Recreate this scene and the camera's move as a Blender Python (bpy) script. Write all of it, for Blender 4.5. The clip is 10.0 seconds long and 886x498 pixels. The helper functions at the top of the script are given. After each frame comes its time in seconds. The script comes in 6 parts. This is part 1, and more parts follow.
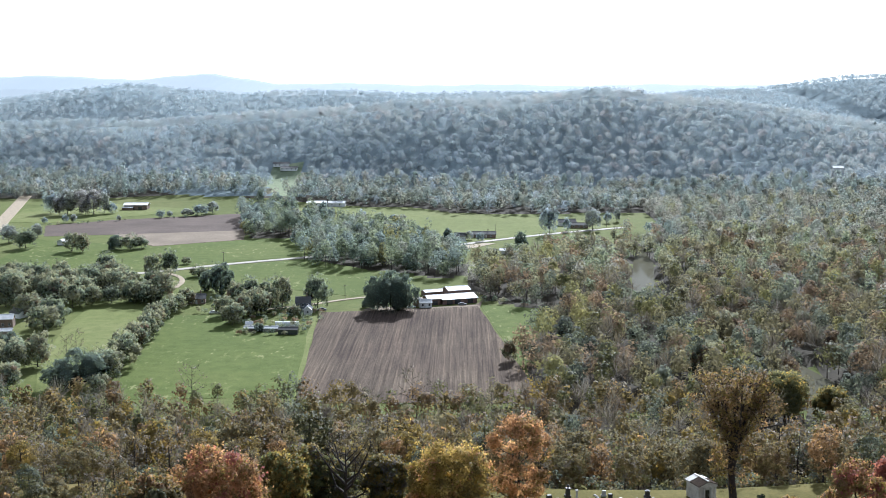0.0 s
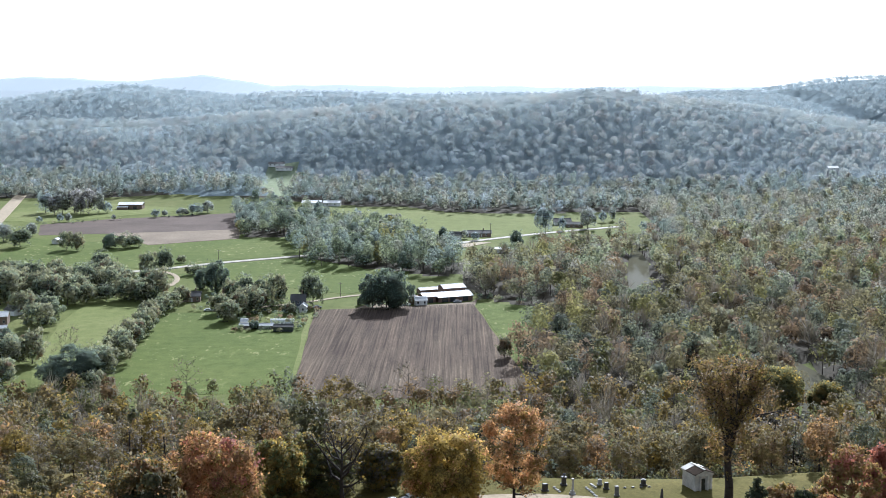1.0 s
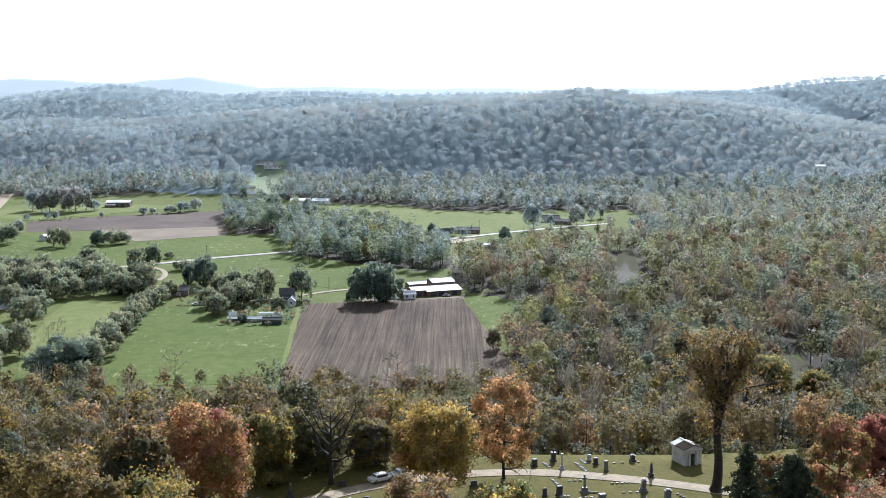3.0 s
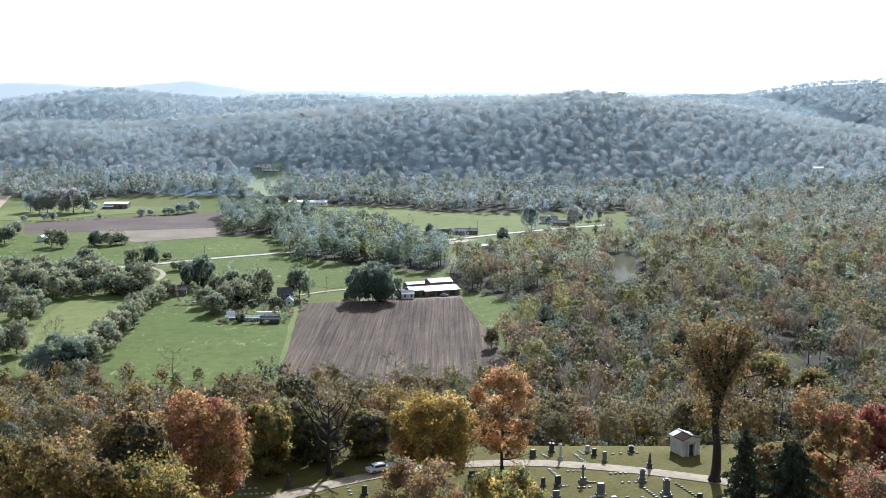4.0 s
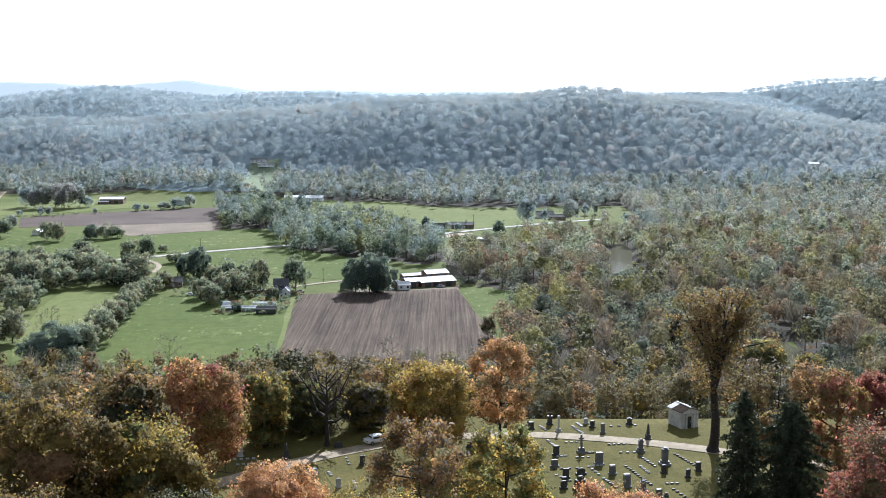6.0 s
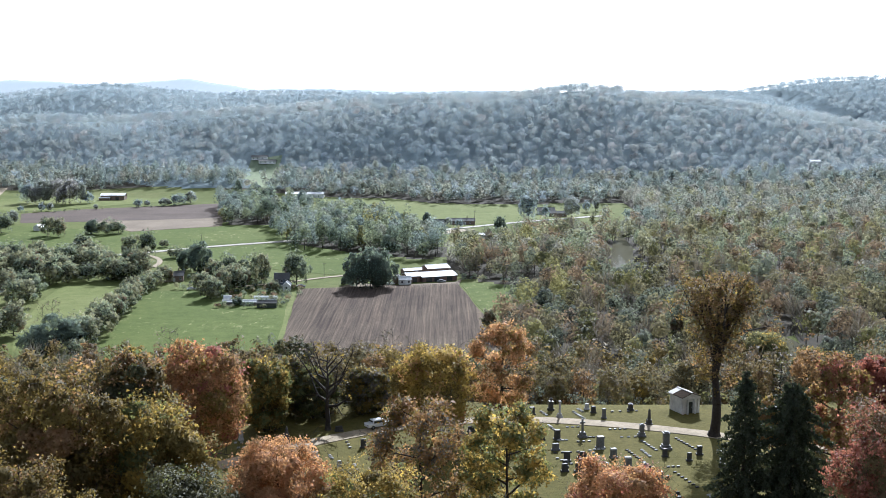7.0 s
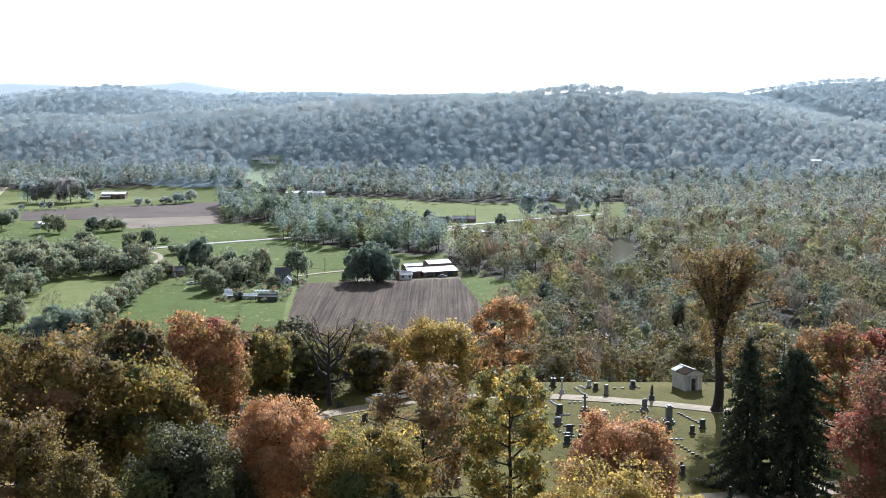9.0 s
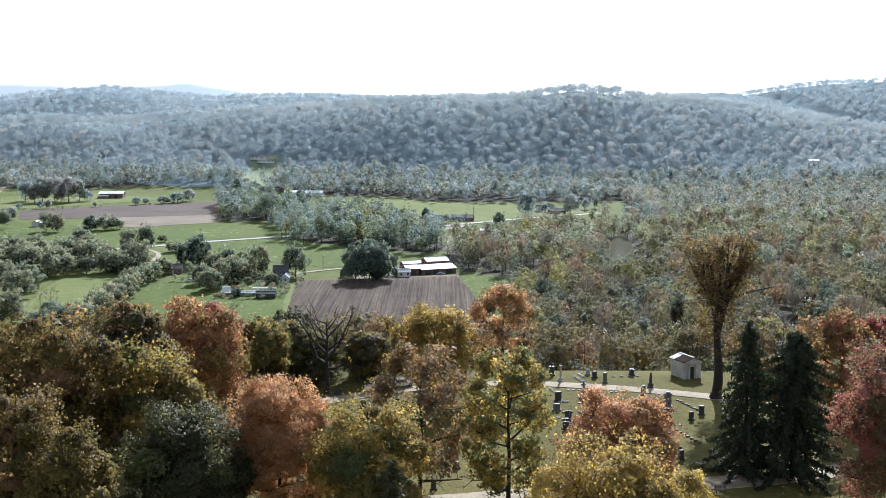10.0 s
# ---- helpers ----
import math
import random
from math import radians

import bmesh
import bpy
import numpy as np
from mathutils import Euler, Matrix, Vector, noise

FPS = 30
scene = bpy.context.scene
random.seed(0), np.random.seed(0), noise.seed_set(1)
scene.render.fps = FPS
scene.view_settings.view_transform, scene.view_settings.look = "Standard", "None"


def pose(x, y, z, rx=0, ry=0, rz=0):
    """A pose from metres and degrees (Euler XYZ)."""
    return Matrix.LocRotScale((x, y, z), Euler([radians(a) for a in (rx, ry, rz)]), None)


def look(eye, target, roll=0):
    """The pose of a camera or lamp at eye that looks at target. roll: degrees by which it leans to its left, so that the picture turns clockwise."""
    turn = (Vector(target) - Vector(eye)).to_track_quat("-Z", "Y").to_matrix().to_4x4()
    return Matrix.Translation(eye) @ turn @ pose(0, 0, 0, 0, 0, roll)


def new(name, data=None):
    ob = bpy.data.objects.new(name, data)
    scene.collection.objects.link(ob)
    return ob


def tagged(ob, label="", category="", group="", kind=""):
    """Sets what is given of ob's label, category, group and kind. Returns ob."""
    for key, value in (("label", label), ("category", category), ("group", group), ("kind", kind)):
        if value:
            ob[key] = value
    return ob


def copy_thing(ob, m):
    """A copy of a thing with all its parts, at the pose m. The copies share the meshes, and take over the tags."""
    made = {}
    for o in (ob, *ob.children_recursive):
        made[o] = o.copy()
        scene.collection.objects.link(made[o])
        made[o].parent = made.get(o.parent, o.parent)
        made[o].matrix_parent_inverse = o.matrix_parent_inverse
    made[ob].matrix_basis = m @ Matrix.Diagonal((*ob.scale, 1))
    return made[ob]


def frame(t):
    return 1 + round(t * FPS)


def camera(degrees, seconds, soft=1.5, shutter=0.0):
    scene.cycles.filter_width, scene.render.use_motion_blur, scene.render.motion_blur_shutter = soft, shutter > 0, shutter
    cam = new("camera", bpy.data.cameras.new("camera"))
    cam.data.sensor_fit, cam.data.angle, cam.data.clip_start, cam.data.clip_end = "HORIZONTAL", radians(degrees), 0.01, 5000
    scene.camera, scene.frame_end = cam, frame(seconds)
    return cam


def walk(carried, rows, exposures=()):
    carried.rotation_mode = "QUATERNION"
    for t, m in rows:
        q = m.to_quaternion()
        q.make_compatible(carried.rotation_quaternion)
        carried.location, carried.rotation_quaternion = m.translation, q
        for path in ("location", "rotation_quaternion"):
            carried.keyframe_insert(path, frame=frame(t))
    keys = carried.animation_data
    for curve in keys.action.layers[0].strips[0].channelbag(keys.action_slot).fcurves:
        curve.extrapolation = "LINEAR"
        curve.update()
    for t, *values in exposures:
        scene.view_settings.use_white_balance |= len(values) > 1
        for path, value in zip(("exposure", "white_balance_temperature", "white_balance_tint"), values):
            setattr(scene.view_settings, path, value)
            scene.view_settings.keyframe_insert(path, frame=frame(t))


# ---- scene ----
cam = camera(40.0, 10.0, 0.5)

# seconds, x, y, z, yaw, pitch, roll
PATH = [
    (0.0, 1.041, 1.090, 119.835, 1.081, -8.301, 0.123),
    (0.5, 0.916, 1.023, 118.665, 0.931, -8.250, 0.106),
    (1.0, 0.892, 0.938, 117.412, 0.854, -8.192, 0.080),
    (1.5, 0.834, 0.872, 116.188, 0.788, -8.158, 0.118),
    (2.0, 0.801, 0.778, 114.993, 0.672, -8.169, 0.045),
    (2.5, 0.782, 0.665, 113.760, 0.460, -8.138, 0.040),
    (4.0, 0.723, 0.455, 110.113, 0.219, -7.827, 0.015),
    (4.5, 0.649, 0.366, 108.888, 0.191, -7.808, 0.015),
    (5.0, 0.528, 0.264, 107.656, 0.065, -7.779, -0.062),
    (5.5, 0.393, 0.168, 106.452, 0.011, -7.790, 0.031),
    (7.0, 0.258, -0.060, 102.631, 0.059, -7.810, -0.060),
    (7.5, 0.222, -0.052, 101.431, 0.247, -7.829, -0.058),
    (8.0, 0.165, 0.010, 100.200, 0.200, -7.716, -0.076),
    (8.5, 0.117, 0.006, 98.945, 0.158, -7.676, -0.086),
    (9.0, 0.050, -0.025, 97.717, 0.088, -7.603, -0.077),
    (9.5, 0.018, -0.038, 96.481, 0.055, -7.542, -0.084),
    (10.0, -0.000, -0.001, 95.226, -0.000, -7.496, -0.090),
]
walk(cam, [(t, pose(x, y, z, 90 + pitch, roll, yaw)) for t, x, y, z, yaw, pitch, roll in PATH], [(0, 1.03, 5500, 9)])

# ---- light ----
SUN_AZ, SUN_EL = radians(11), radians(31)
world = bpy.data.worlds.new("sky")
scene.world = world
world.use_nodes = True
wn = world.node_tree.nodes
sky = wn.new("ShaderNodeTexSky")
sky.sky_type = "NISHITA"
sky.sun_disc = False
sky.sun_elevation, sky.sun_rotation = SUN_EL, SUN_AZ
sky.air_density, sky.dust_density, sky.ozone_density = 1.0, 1.0, 1.0
wn["Background"].inputs["Strength"].default_value = 0.088
haze = wn.new("ShaderNodeHueSaturation")  # a milky autumn sky
haze.inputs["Saturation"].default_value = 0.3
world.node_tree.links.new(sky.outputs["Color"], haze.inputs["Color"])
world.node_tree.links.new(haze.outputs["Color"], wn["Background"].inputs["Color"])

sun = new("sun", bpy.data.lights.new("sun", "SUN"))
sun.data.energy, sun.data.angle, sun.data.color = 4.9, radians(0.6), (1.0, 0.96, 0.91)
to_sun = Vector((math.sin(SUN_AZ) * math.cos(SUN_EL), math.cos(SUN_AZ) * math.cos(SUN_EL), math.sin(SUN_EL)))
sun.matrix_world = look(to_sun * 300, (0, 0, 0))

# ---- materials ----
def material(name):
    m = bpy.data.materials.new(name)
    m.use_nodes = True
    nt = m.node_tree
    return m, nt, nt.nodes["Principled BSDF"], nt.links


def ramp(nt, fac, stops):
    r = nt.nodes.new("ShaderNodeValToRGB")
    e = r.color_ramp.elements
    while len(e) < len(stops):
        e.new(0.5)
    for el, (p, c) in zip(e, stops):
        el.position, el.color = p, (*c, 1)
    nt.links.new(fac, r.inputs["Fac"])
    return r.outputs["Color"]


def noise_at(nt, scale, detail=4, rough=0.6, stretch=None, coords="Object"):
    tc = nt.nodes.new("ShaderNodeTexCoord")
    n = nt.nodes.new("ShaderNodeTexNoise")
    n.inputs["Scale"].default_value, n.inputs["Detail"].default_value, n.inputs["Roughness"].default_value = scale, detail, rough
    out = tc.outputs[coords]
    if stretch:
        mp = nt.nodes.new("ShaderNodeMapping")
        mp.inputs["Scale"].default_value = stretch
        nt.links.new(out, mp.inputs["Vector"])
        out = mp.outputs["Vector"]
    nt.links.new(out, n.inputs["Vector"])
    return n.outputs["Fac"]


def blend(nt, a, b, fac, mode="MIX"):
    x = nt.nodes.new("ShaderNodeMix")
    x.data_type, x.blend_type = "RGBA", mode
    for sock, v in ((x.inputs[0], fac), (x.inputs[6], a), (x.inputs[7], b)):
        if isinstance(v, (int, float)):
            sock.default_value = v
        elif isinstance(v, tuple):
            sock.default_value = (*v, 1)
        else:
            nt.links.new(v, sock)
    return x.outputs[2]


def bump(nt, bsdf, height, strength, distance):
    b = nt.nodes.new("ShaderNodeBump")
    b.inputs["Strength"].default_value, b.inputs["Distance"].default_value = strength, distance
    nt.links.new(height, b.inputs["Height"])
    nt.links.new(b.outputs["Normal"], bsdf.inputs["Normal"])


def leaf_material(name, dark, mid, light, through_light=0.4, gloss=0.1, patch=0.35, bloom=0.0, porous=0.0, even=0.5):
    """Foliage: colour varies from leaf clump to leaf clump and in broad patches; light shines through."""
    m, nt, bsdf, ln = material(name)
    geo = nt.nodes.new("ShaderNodeNewGeometry")
    col = ramp(nt, geo.outputs["Random Per Island"], [(0.0, dark), (0.55, mid), (1.0, light)])
    wide = ramp(nt, noise_at(nt, patch, 3, 0.6), [(0.32, (0.7, 0.72, 0.7)), (0.68, (1.22, 1.18, 1.12))] if porous < 0.45 else [(0.32, (0.86, 0.9, 0.93)), (0.68, (1.12, 1.08, 1.04))])
    col = blend(nt, blend(nt, col, mid, even), wide, 1.0, "MULTIPLY")
    ln.new(col, bsdf.inputs["Base Color"])
    bsdf.inputs["Roughness"].default_value = 0.65
    bsdf.inputs["Specular IOR Level"].default_value = gloss
    bsdf.inputs["Sheen Weight"].default_value = bloom
    bsdf.inputs["Sheen Roughness"].default_value = 0.5
    tr = nt.nodes.new("ShaderNodeBsdfTranslucent")
    ln.new(blend(nt, col, (1.75, 1.62, 1.15) if patch > 0.3 else (1.68, 1.6, 1.3) if porous < 0.45 else (1.5, 1.56, 1.5), 1.0, "MULTIPLY"), tr.inputs["Color"])
    mx = nt.nodes.new("ShaderNodeMixShader")
    mx.inputs["Fac"].default_value = through_light
    ln.new(bsdf.outputs[0], mx.inputs[1])
    ln.new(tr.outputs[0], mx.inputs[2])
    out = mx.outputs[0]
    if porous:
        # a clump of leaves lets light pass between them; large shares mimic haze on far woods
        gap = nt.nodes.new("ShaderNodeBsdfTransparent")
        loose = nt.nodes.new("ShaderNodeMixShader")
        loose.inputs["Fac"].default_value = porous
        ln.new(out, loose.inputs[1])
        ln.new(gap.outputs[0], loose.inputs[2])
        out = loose.outputs[0]
    ln.new(out, nt.nodes["Material Output"].inputs["Surface"])
    return m


def plain(name, a, b, scale=2.0, rough=0.8, metal=0.0, bump_by=0.2, dist=0.02, spec=0.4, coarse=0.0):
    """A surface with grain and wider stains between two colours."""
    m, nt, bsdf, ln = material(name)
    n = noise_at(nt, scale, 6, 0.65)
    col = ramp(nt, n, [(0.3, a), (0.7, b)])
    st = ramp(nt, noise_at(nt, coarse or scale * 0.13, 3, 0.6), [(0.35, (0.78, 0.77, 0.75)), (0.65, (1.1, 1.1, 1.1))])
    ln.new(blend(nt, col, st, 1.0, "MULTIPLY"), bsdf.inputs["Base Color"])
    bsdf.inputs["Roughness"].default_value, bsdf.inputs["Metallic"].default_value = rough, metal
    bsdf.inputs["Specular IOR Level"].default_value = spec
    bump(nt, bsdf, n, bump_by, dist)
    return m


def grass_material(name, a, b, c, mow=None, tufts=0.0):
    m, nt, bsdf, ln = material(name)
    big = ramp(nt, noise_at(nt, 0.012, 4, 0.6), [(0.3, a), (0.5, b), (0.72, c)])
    mid = ramp(nt, noise_at(nt, 0.16, 5, 0.7), [(0.3, (0.7, 0.75, 0.6)), (0.7, (1.25, 1.2, 1.2))])
    col = blend(nt, big, mid, 0.75, "MULTIPLY")
    fine = noise_at(nt, 1.6, 5, 0.75)
    col = blend(nt, col, ramp(nt, fine, [(0.3, (0.65, 0.68, 0.6)), (0.7, (1.3, 1.27, 1.2))]), 0.8, "MULTIPLY")
    if mow:
        col = blend(nt, col, ramp(nt, noise_at(nt, 1.0, 3, 0.6, mow), [(0.4, (0.85, 0.88, 0.8)), (0.6, (1.12, 1.1, 1.05))]), 0.8, "MULTIPLY")
    if tufts:
        # pale seed heads in loose drifts
        spot = ramp(nt, noise_at(nt, 1.0, 3, 0.7, (0.32, 0.12, 0.3)), [(0.585, (0, 0, 0)), (0.63, (1, 1, 1))])
        drift = ramp(nt, noise_at(nt, 0.03, 2, 0.5), [(0.42, (0, 0, 0)), (0.6, (1, 1, 1))])
        both = blend(nt, spot, drift, 1.0, "MULTIPLY")
        soft = nt.nodes.new("ShaderNodeMath")
        soft.operation = "MULTIPLY"
        soft.inputs[1].default_value = tufts
        ln.new(both, soft.inputs[0])
        col = blend(nt, col, (0.32, 0.31, 0.15), soft.outputs[0])
    ln.new(col, bsdf.inputs["Base Color"])
    bsdf.inputs["Roughness"].default_value = 0.95
    bsdf.inputs["Specular IOR Level"].default_value = 0.05
    bump(nt, bsdf, fine, 0.6, 0.25)
    return m


GRASS = grass_material("pasture grass", (0.0927, 0.11, 0.0343), (0.113, 0.13, 0.0444), (0.141, 0.145, 0.0602))
LUSH = grass_material("lush meadow", (0.0768, 0.103, 0.0289), (0.0939, 0.119, 0.0346), (0.114, 0.134, 0.0434), None, 0.5)
DRY = grass_material("dry hay meadow", (0.119, 0.139, 0.0484), (0.146, 0.165, 0.0624), (0.176, 0.182, 0.0819))
# distant lawn grass, paled and greyed by haze put into its colour
HILL_GRASS = grass_material("haze-paled hillside grass", (0.211, 0.247, 0.174), (0.237, 0.274, 0.195), (0.264, 0.295, 0.216))
LAWN = grass_material("cemetery lawn", (0.0898, 0.0797, 0.0253), (0.118, 0.102, 0.0349), (0.157, 0.125, 0.0528))
LITTER = plain("leaf litter", (0.024, 0.02, 0.013), (0.055, 0.045, 0.028), 0.9, 0.95, 0, 0.5, 0.2, 0.1)
SOIL = plain("tilled soil", (0.0701, 0.0509, 0.0418), (0.122, 0.0912, 0.0744), 0.7, 0.95, 0, 0.6, 0.1, 0.1, 0.03)


def row_soil():
    """Ploughed earth: fine rows, some darker and some strewn with pale stubble."""
    m, nt, bsdf, ln = material("ploughed soil")
    base = ramp(nt, noise_at(nt, 0.9, 6, 0.8), [(0.32, (0.06, 0.045, 0.036)), (0.68, (0.142, 0.11, 0.088))])
    rows = ramp(nt, noise_at(nt, 1.0, 4, 0.75, (1.05, 0.012, 0.2)), [(0.36, (0.52, 0.5, 0.49)), (0.5, (0.92, 0.92, 0.93)), (0.68, (1.6, 1.56, 1.45))])
    wide = ramp(nt, noise_at(nt, 1.0, 3, 0.6, (0.07, 0.008, 0.2)), [(0.35, (0.75, 0.74, 0.75)), (0.65, (1.2, 1.2, 1.15))])
    patch = ramp(nt, noise_at(nt, 0.02, 4, 0.6), [(0.35, (0.85, 0.83, 0.83)), (0.65, (1.15, 1.17, 1.12))])
    col = blend(nt, blend(nt, blend(nt, base, rows, 0.9, "MULTIPLY"), wide, 1.0, "MULTIPLY"), patch, 1.0, "MULTIPLY")
    ln.new(col, bsdf.inputs["Base Color"])
    bsdf.inputs["Roughness"].default_value = 1.0
    bsdf.inputs["Specular IOR Level"].default_value = 0.05
    bump(nt, bsdf, noise_at(nt, 2.0, 5, 0.7), 0.8, 0.15)
    return m


ROWS = row_soil()
STUBBLE = plain("tan stubble", (0.138, 0.104, 0.0707), (0.207, 0.16, 0.111), 0.5, 0.95, 0, 0.5, 0.1, 0.2, 0.03)
GRAVEL = plain("pale gravel", (0.237, 0.191, 0.13), (0.375, 0.307, 0.215), 3.0, 0.9, 0, 0.3, 0.03, 0.15)
TARMAC = plain("worn tarmac", (0.265, 0.241, 0.2), (0.38, 0.347, 0.294), 2.0, 0.85, 0, 0.2, 0.02, 0.2)
BARK = plain("grey brown bark", (0.0186, 0.0144, 0.0114), (0.0496, 0.0396, 0.0318), 3.0, 0.95, 0, 0.8, 0.06)
MARBLE = plain("weathered pale stone", (0.446, 0.434, 0.404), (0.608, 0.586, 0.544), 2.0, 0.75, 0, 0.2, 0.02, 0.2)
SLATE = plain("weathered roof stone", (0.0493, 0.0393, 0.0323), (0.0812, 0.0648, 0.0532), 2.5, 0.85, 0, 0.3, 0.03, 0.0)

OLIVE = leaf_material("olive leaves", (0.11, 0.0858, 0.029), (0.201, 0.156, 0.0545), (0.29, 0.229, 0.0872), 0.42)
OAK = leaf_material("brown-olive oak leaves", (0.082, 0.062, 0.024), (0.142, 0.108, 0.043), (0.21, 0.164, 0.07), 0.42)
GREEN = leaf_material("green leaves", (0.0827, 0.101, 0.0453), (0.151, 0.17, 0.0776), (0.24, 0.259, 0.129), 0.5)
DEEP = leaf_material("deep green leaves", (0.0342, 0.036, 0.0179), (0.0671, 0.0684, 0.0358), (0.134, 0.132, 0.0742), 0.3, 0.12)
YELLOW = leaf_material("yellowing leaves", (0.244, 0.179, 0.0575), (0.403, 0.309, 0.102), (0.531, 0.415, 0.159), 0.5)
RUST = leaf_material("rusty brown leaves", (0.154, 0.095, 0.0535), (0.256, 0.164, 0.0925), (0.357, 0.238, 0.14), 0.5)
ORANGE = leaf_material("orange leaves", (0.279, 0.154, 0.0861), (0.432, 0.253, 0.146), (0.571, 0.365, 0.223), 0.5)
RED = leaf_material("red leaves", (0.178, 0.0729, 0.0634), (0.294, 0.123, 0.106), (0.408, 0.182, 0.157), 0.5)
TWIG = leaf_material("grey twigs", (0.09, 0.08, 0.07), (0.15, 0.135, 0.12), (0.22, 0.2, 0.175), 0.3, 0.1)
# hill and ridge leaves: aerial haze is put into their pale blue base colours
HILL_A = leaf_material("haze-tinted hill oak leaves", (0.319, 0.354, 0.361), (0.355, 0.393, 0.401), (0.391, 0.432, 0.441), 0.5, 0.05, 0.012, 0.0, 0.78, 0.88)
HILL_B = leaf_material("haze-tinted hill hickory leaves", (0.35, 0.362, 0.355), (0.389, 0.402, 0.394), (0.428, 0.442, 0.433), 0.5, 0.05, 0.012, 0.0, 0.78, 0.88)
HILL_C = leaf_material("haze-tinted hill maple leaves", (0.376, 0.354, 0.351), (0.417, 0.393, 0.389), (0.459, 0.432, 0.428), 0.5, 0.05, 0.012, 0.0, 0.78, 0.88)
HILL_D = leaf_material("haze-tinted darker hill leaves", (0.299, 0.333, 0.363), (0.332, 0.37, 0.404), (0.365, 0.407, 0.444), 0.5, 0.05, 0.012, 0.0, 0.78, 0.88)
RIDGE_A = leaf_material("haze-tinted far ridge oak leaves", (0.26, 0.295, 0.322), (0.288, 0.327, 0.357), (0.317, 0.36, 0.393), 0.5, 0.05, 0.012, 0.0, 0.78, 0.88)
RIDGE_B = leaf_material("haze-tinted far ridge maple leaves", (0.283, 0.303, 0.318), (0.314, 0.336, 0.353), (0.346, 0.37, 0.388), 0.5, 0.05, 0.012, 0.0, 0.78, 0.88)
RIVER_A = leaf_material("greyish olive leaves", (0.105, 0.0984, 0.0658), (0.167, 0.156, 0.105), (0.225, 0.208, 0.141), 0.45, 0.02, 0.05, 0.0, 0.32, 0.6)
RIVER_B = leaf_material("greyish green leaves", (0.0813, 0.0965, 0.0814), (0.129, 0.148, 0.127), (0.174, 0.197, 0.171), 0.45, 0.02, 0.05, 0.0, 0.32, 0.6)
RIVER_C = leaf_material("pale yellow-green leaves", (0.138, 0.139, 0.0689), (0.208, 0.205, 0.102), (0.277, 0.267, 0.142), 0.45, 0.02, 0.05, 0.0, 0.32, 0.6)
RIVER_D = leaf_material("pale brown leaves", (0.132, 0.0983, 0.0743), (0.197, 0.148, 0.112), (0.254, 0.197, 0.149), 0.45, 0.02, 0.05, 0.0, 0.32, 0.6)
# valley and hill-foot leaves: lighter, greyer colours with the haze of distance painted in
VALE_A = leaf_material("haze-tinted green valley leaves", (0.144, 0.175, 0.141), (0.211, 0.249, 0.191), (0.282, 0.32, 0.243), 0.45, 0.02, 0.05, 0.0, 0.43, 0.7)
VALE_B = leaf_material("haze-tinted olive valley leaves", (0.168, 0.175, 0.134), (0.24, 0.247, 0.18), (0.314, 0.32, 0.231), 0.45, 0.02, 0.05, 0.0, 0.43, 0.7)
VALE_D = leaf_material("haze-tinted dark valley leaves", (0.103, 0.136, 0.123), (0.151, 0.192, 0.168), (0.214, 0.258, 0.219), 0.45, 0.02, 0.05, 0.0, 0.43, 0.7)
FOOT_A = leaf_material("haze-tinted grey-green hill foot leaves", (0.183, 0.21, 0.19), (0.218, 0.249, 0.227), (0.253, 0.29, 0.262), 0.5, 0.02, 0.03, 0.0, 0.48, 0.6)
FOOT_B = leaf_material("haze-tinted olive grey hill foot leaves", (0.202, 0.207, 0.172), (0.241, 0.247, 0.203), (0.279, 0.287, 0.235), 0.5, 0.02, 0.03, 0.0, 0.48, 0.6)
FOOT_C = leaf_material("haze-tinted brownish grey hill foot leaves", (0.215, 0.203, 0.173), (0.257, 0.242, 0.205), (0.298, 0.28, 0.239), 0.5, 0.02, 0.03, 0.0, 0.48, 0.6)
# ground of the hills: blue-grey base colour carries painted haze
BRUSH = plain("haze-tinted hill undergrowth", (0.175, 0.215, 0.232), (0.225, 0.268, 0.282), 0.2, 0.95, 0, 0.3, 0.2, 0.0)
SPRUCE = leaf_material("spruce needles", (0.0216, 0.0288, 0.018), (0.0396, 0.0504, 0.0324), (0.081, 0.09, 0.0612), 0.25, 0.2)
DUSK = leaf_material("dull olive-brown leaves", (0.0748, 0.0607, 0.0316), (0.135, 0.11, 0.0583), (0.212, 0.171, 0.0956), 0.4)
UMBER = leaf_material("dull brown leaves", (0.0966, 0.0675, 0.042), (0.159, 0.114, 0.0722), (0.242, 0.175, 0.114), 0.4)
MOSS = leaf_material("dull green leaves", (0.0579, 0.0629, 0.035), (0.106, 0.111, 0.0606), (0.17, 0.169, 0.0991), 0.4)

# ---- helpers for meshes ----
def smooth(a, b, v):
    t = np.clip((v - a) / (b - a), 0, 1)
    return t * t * (3 - 2 * t)


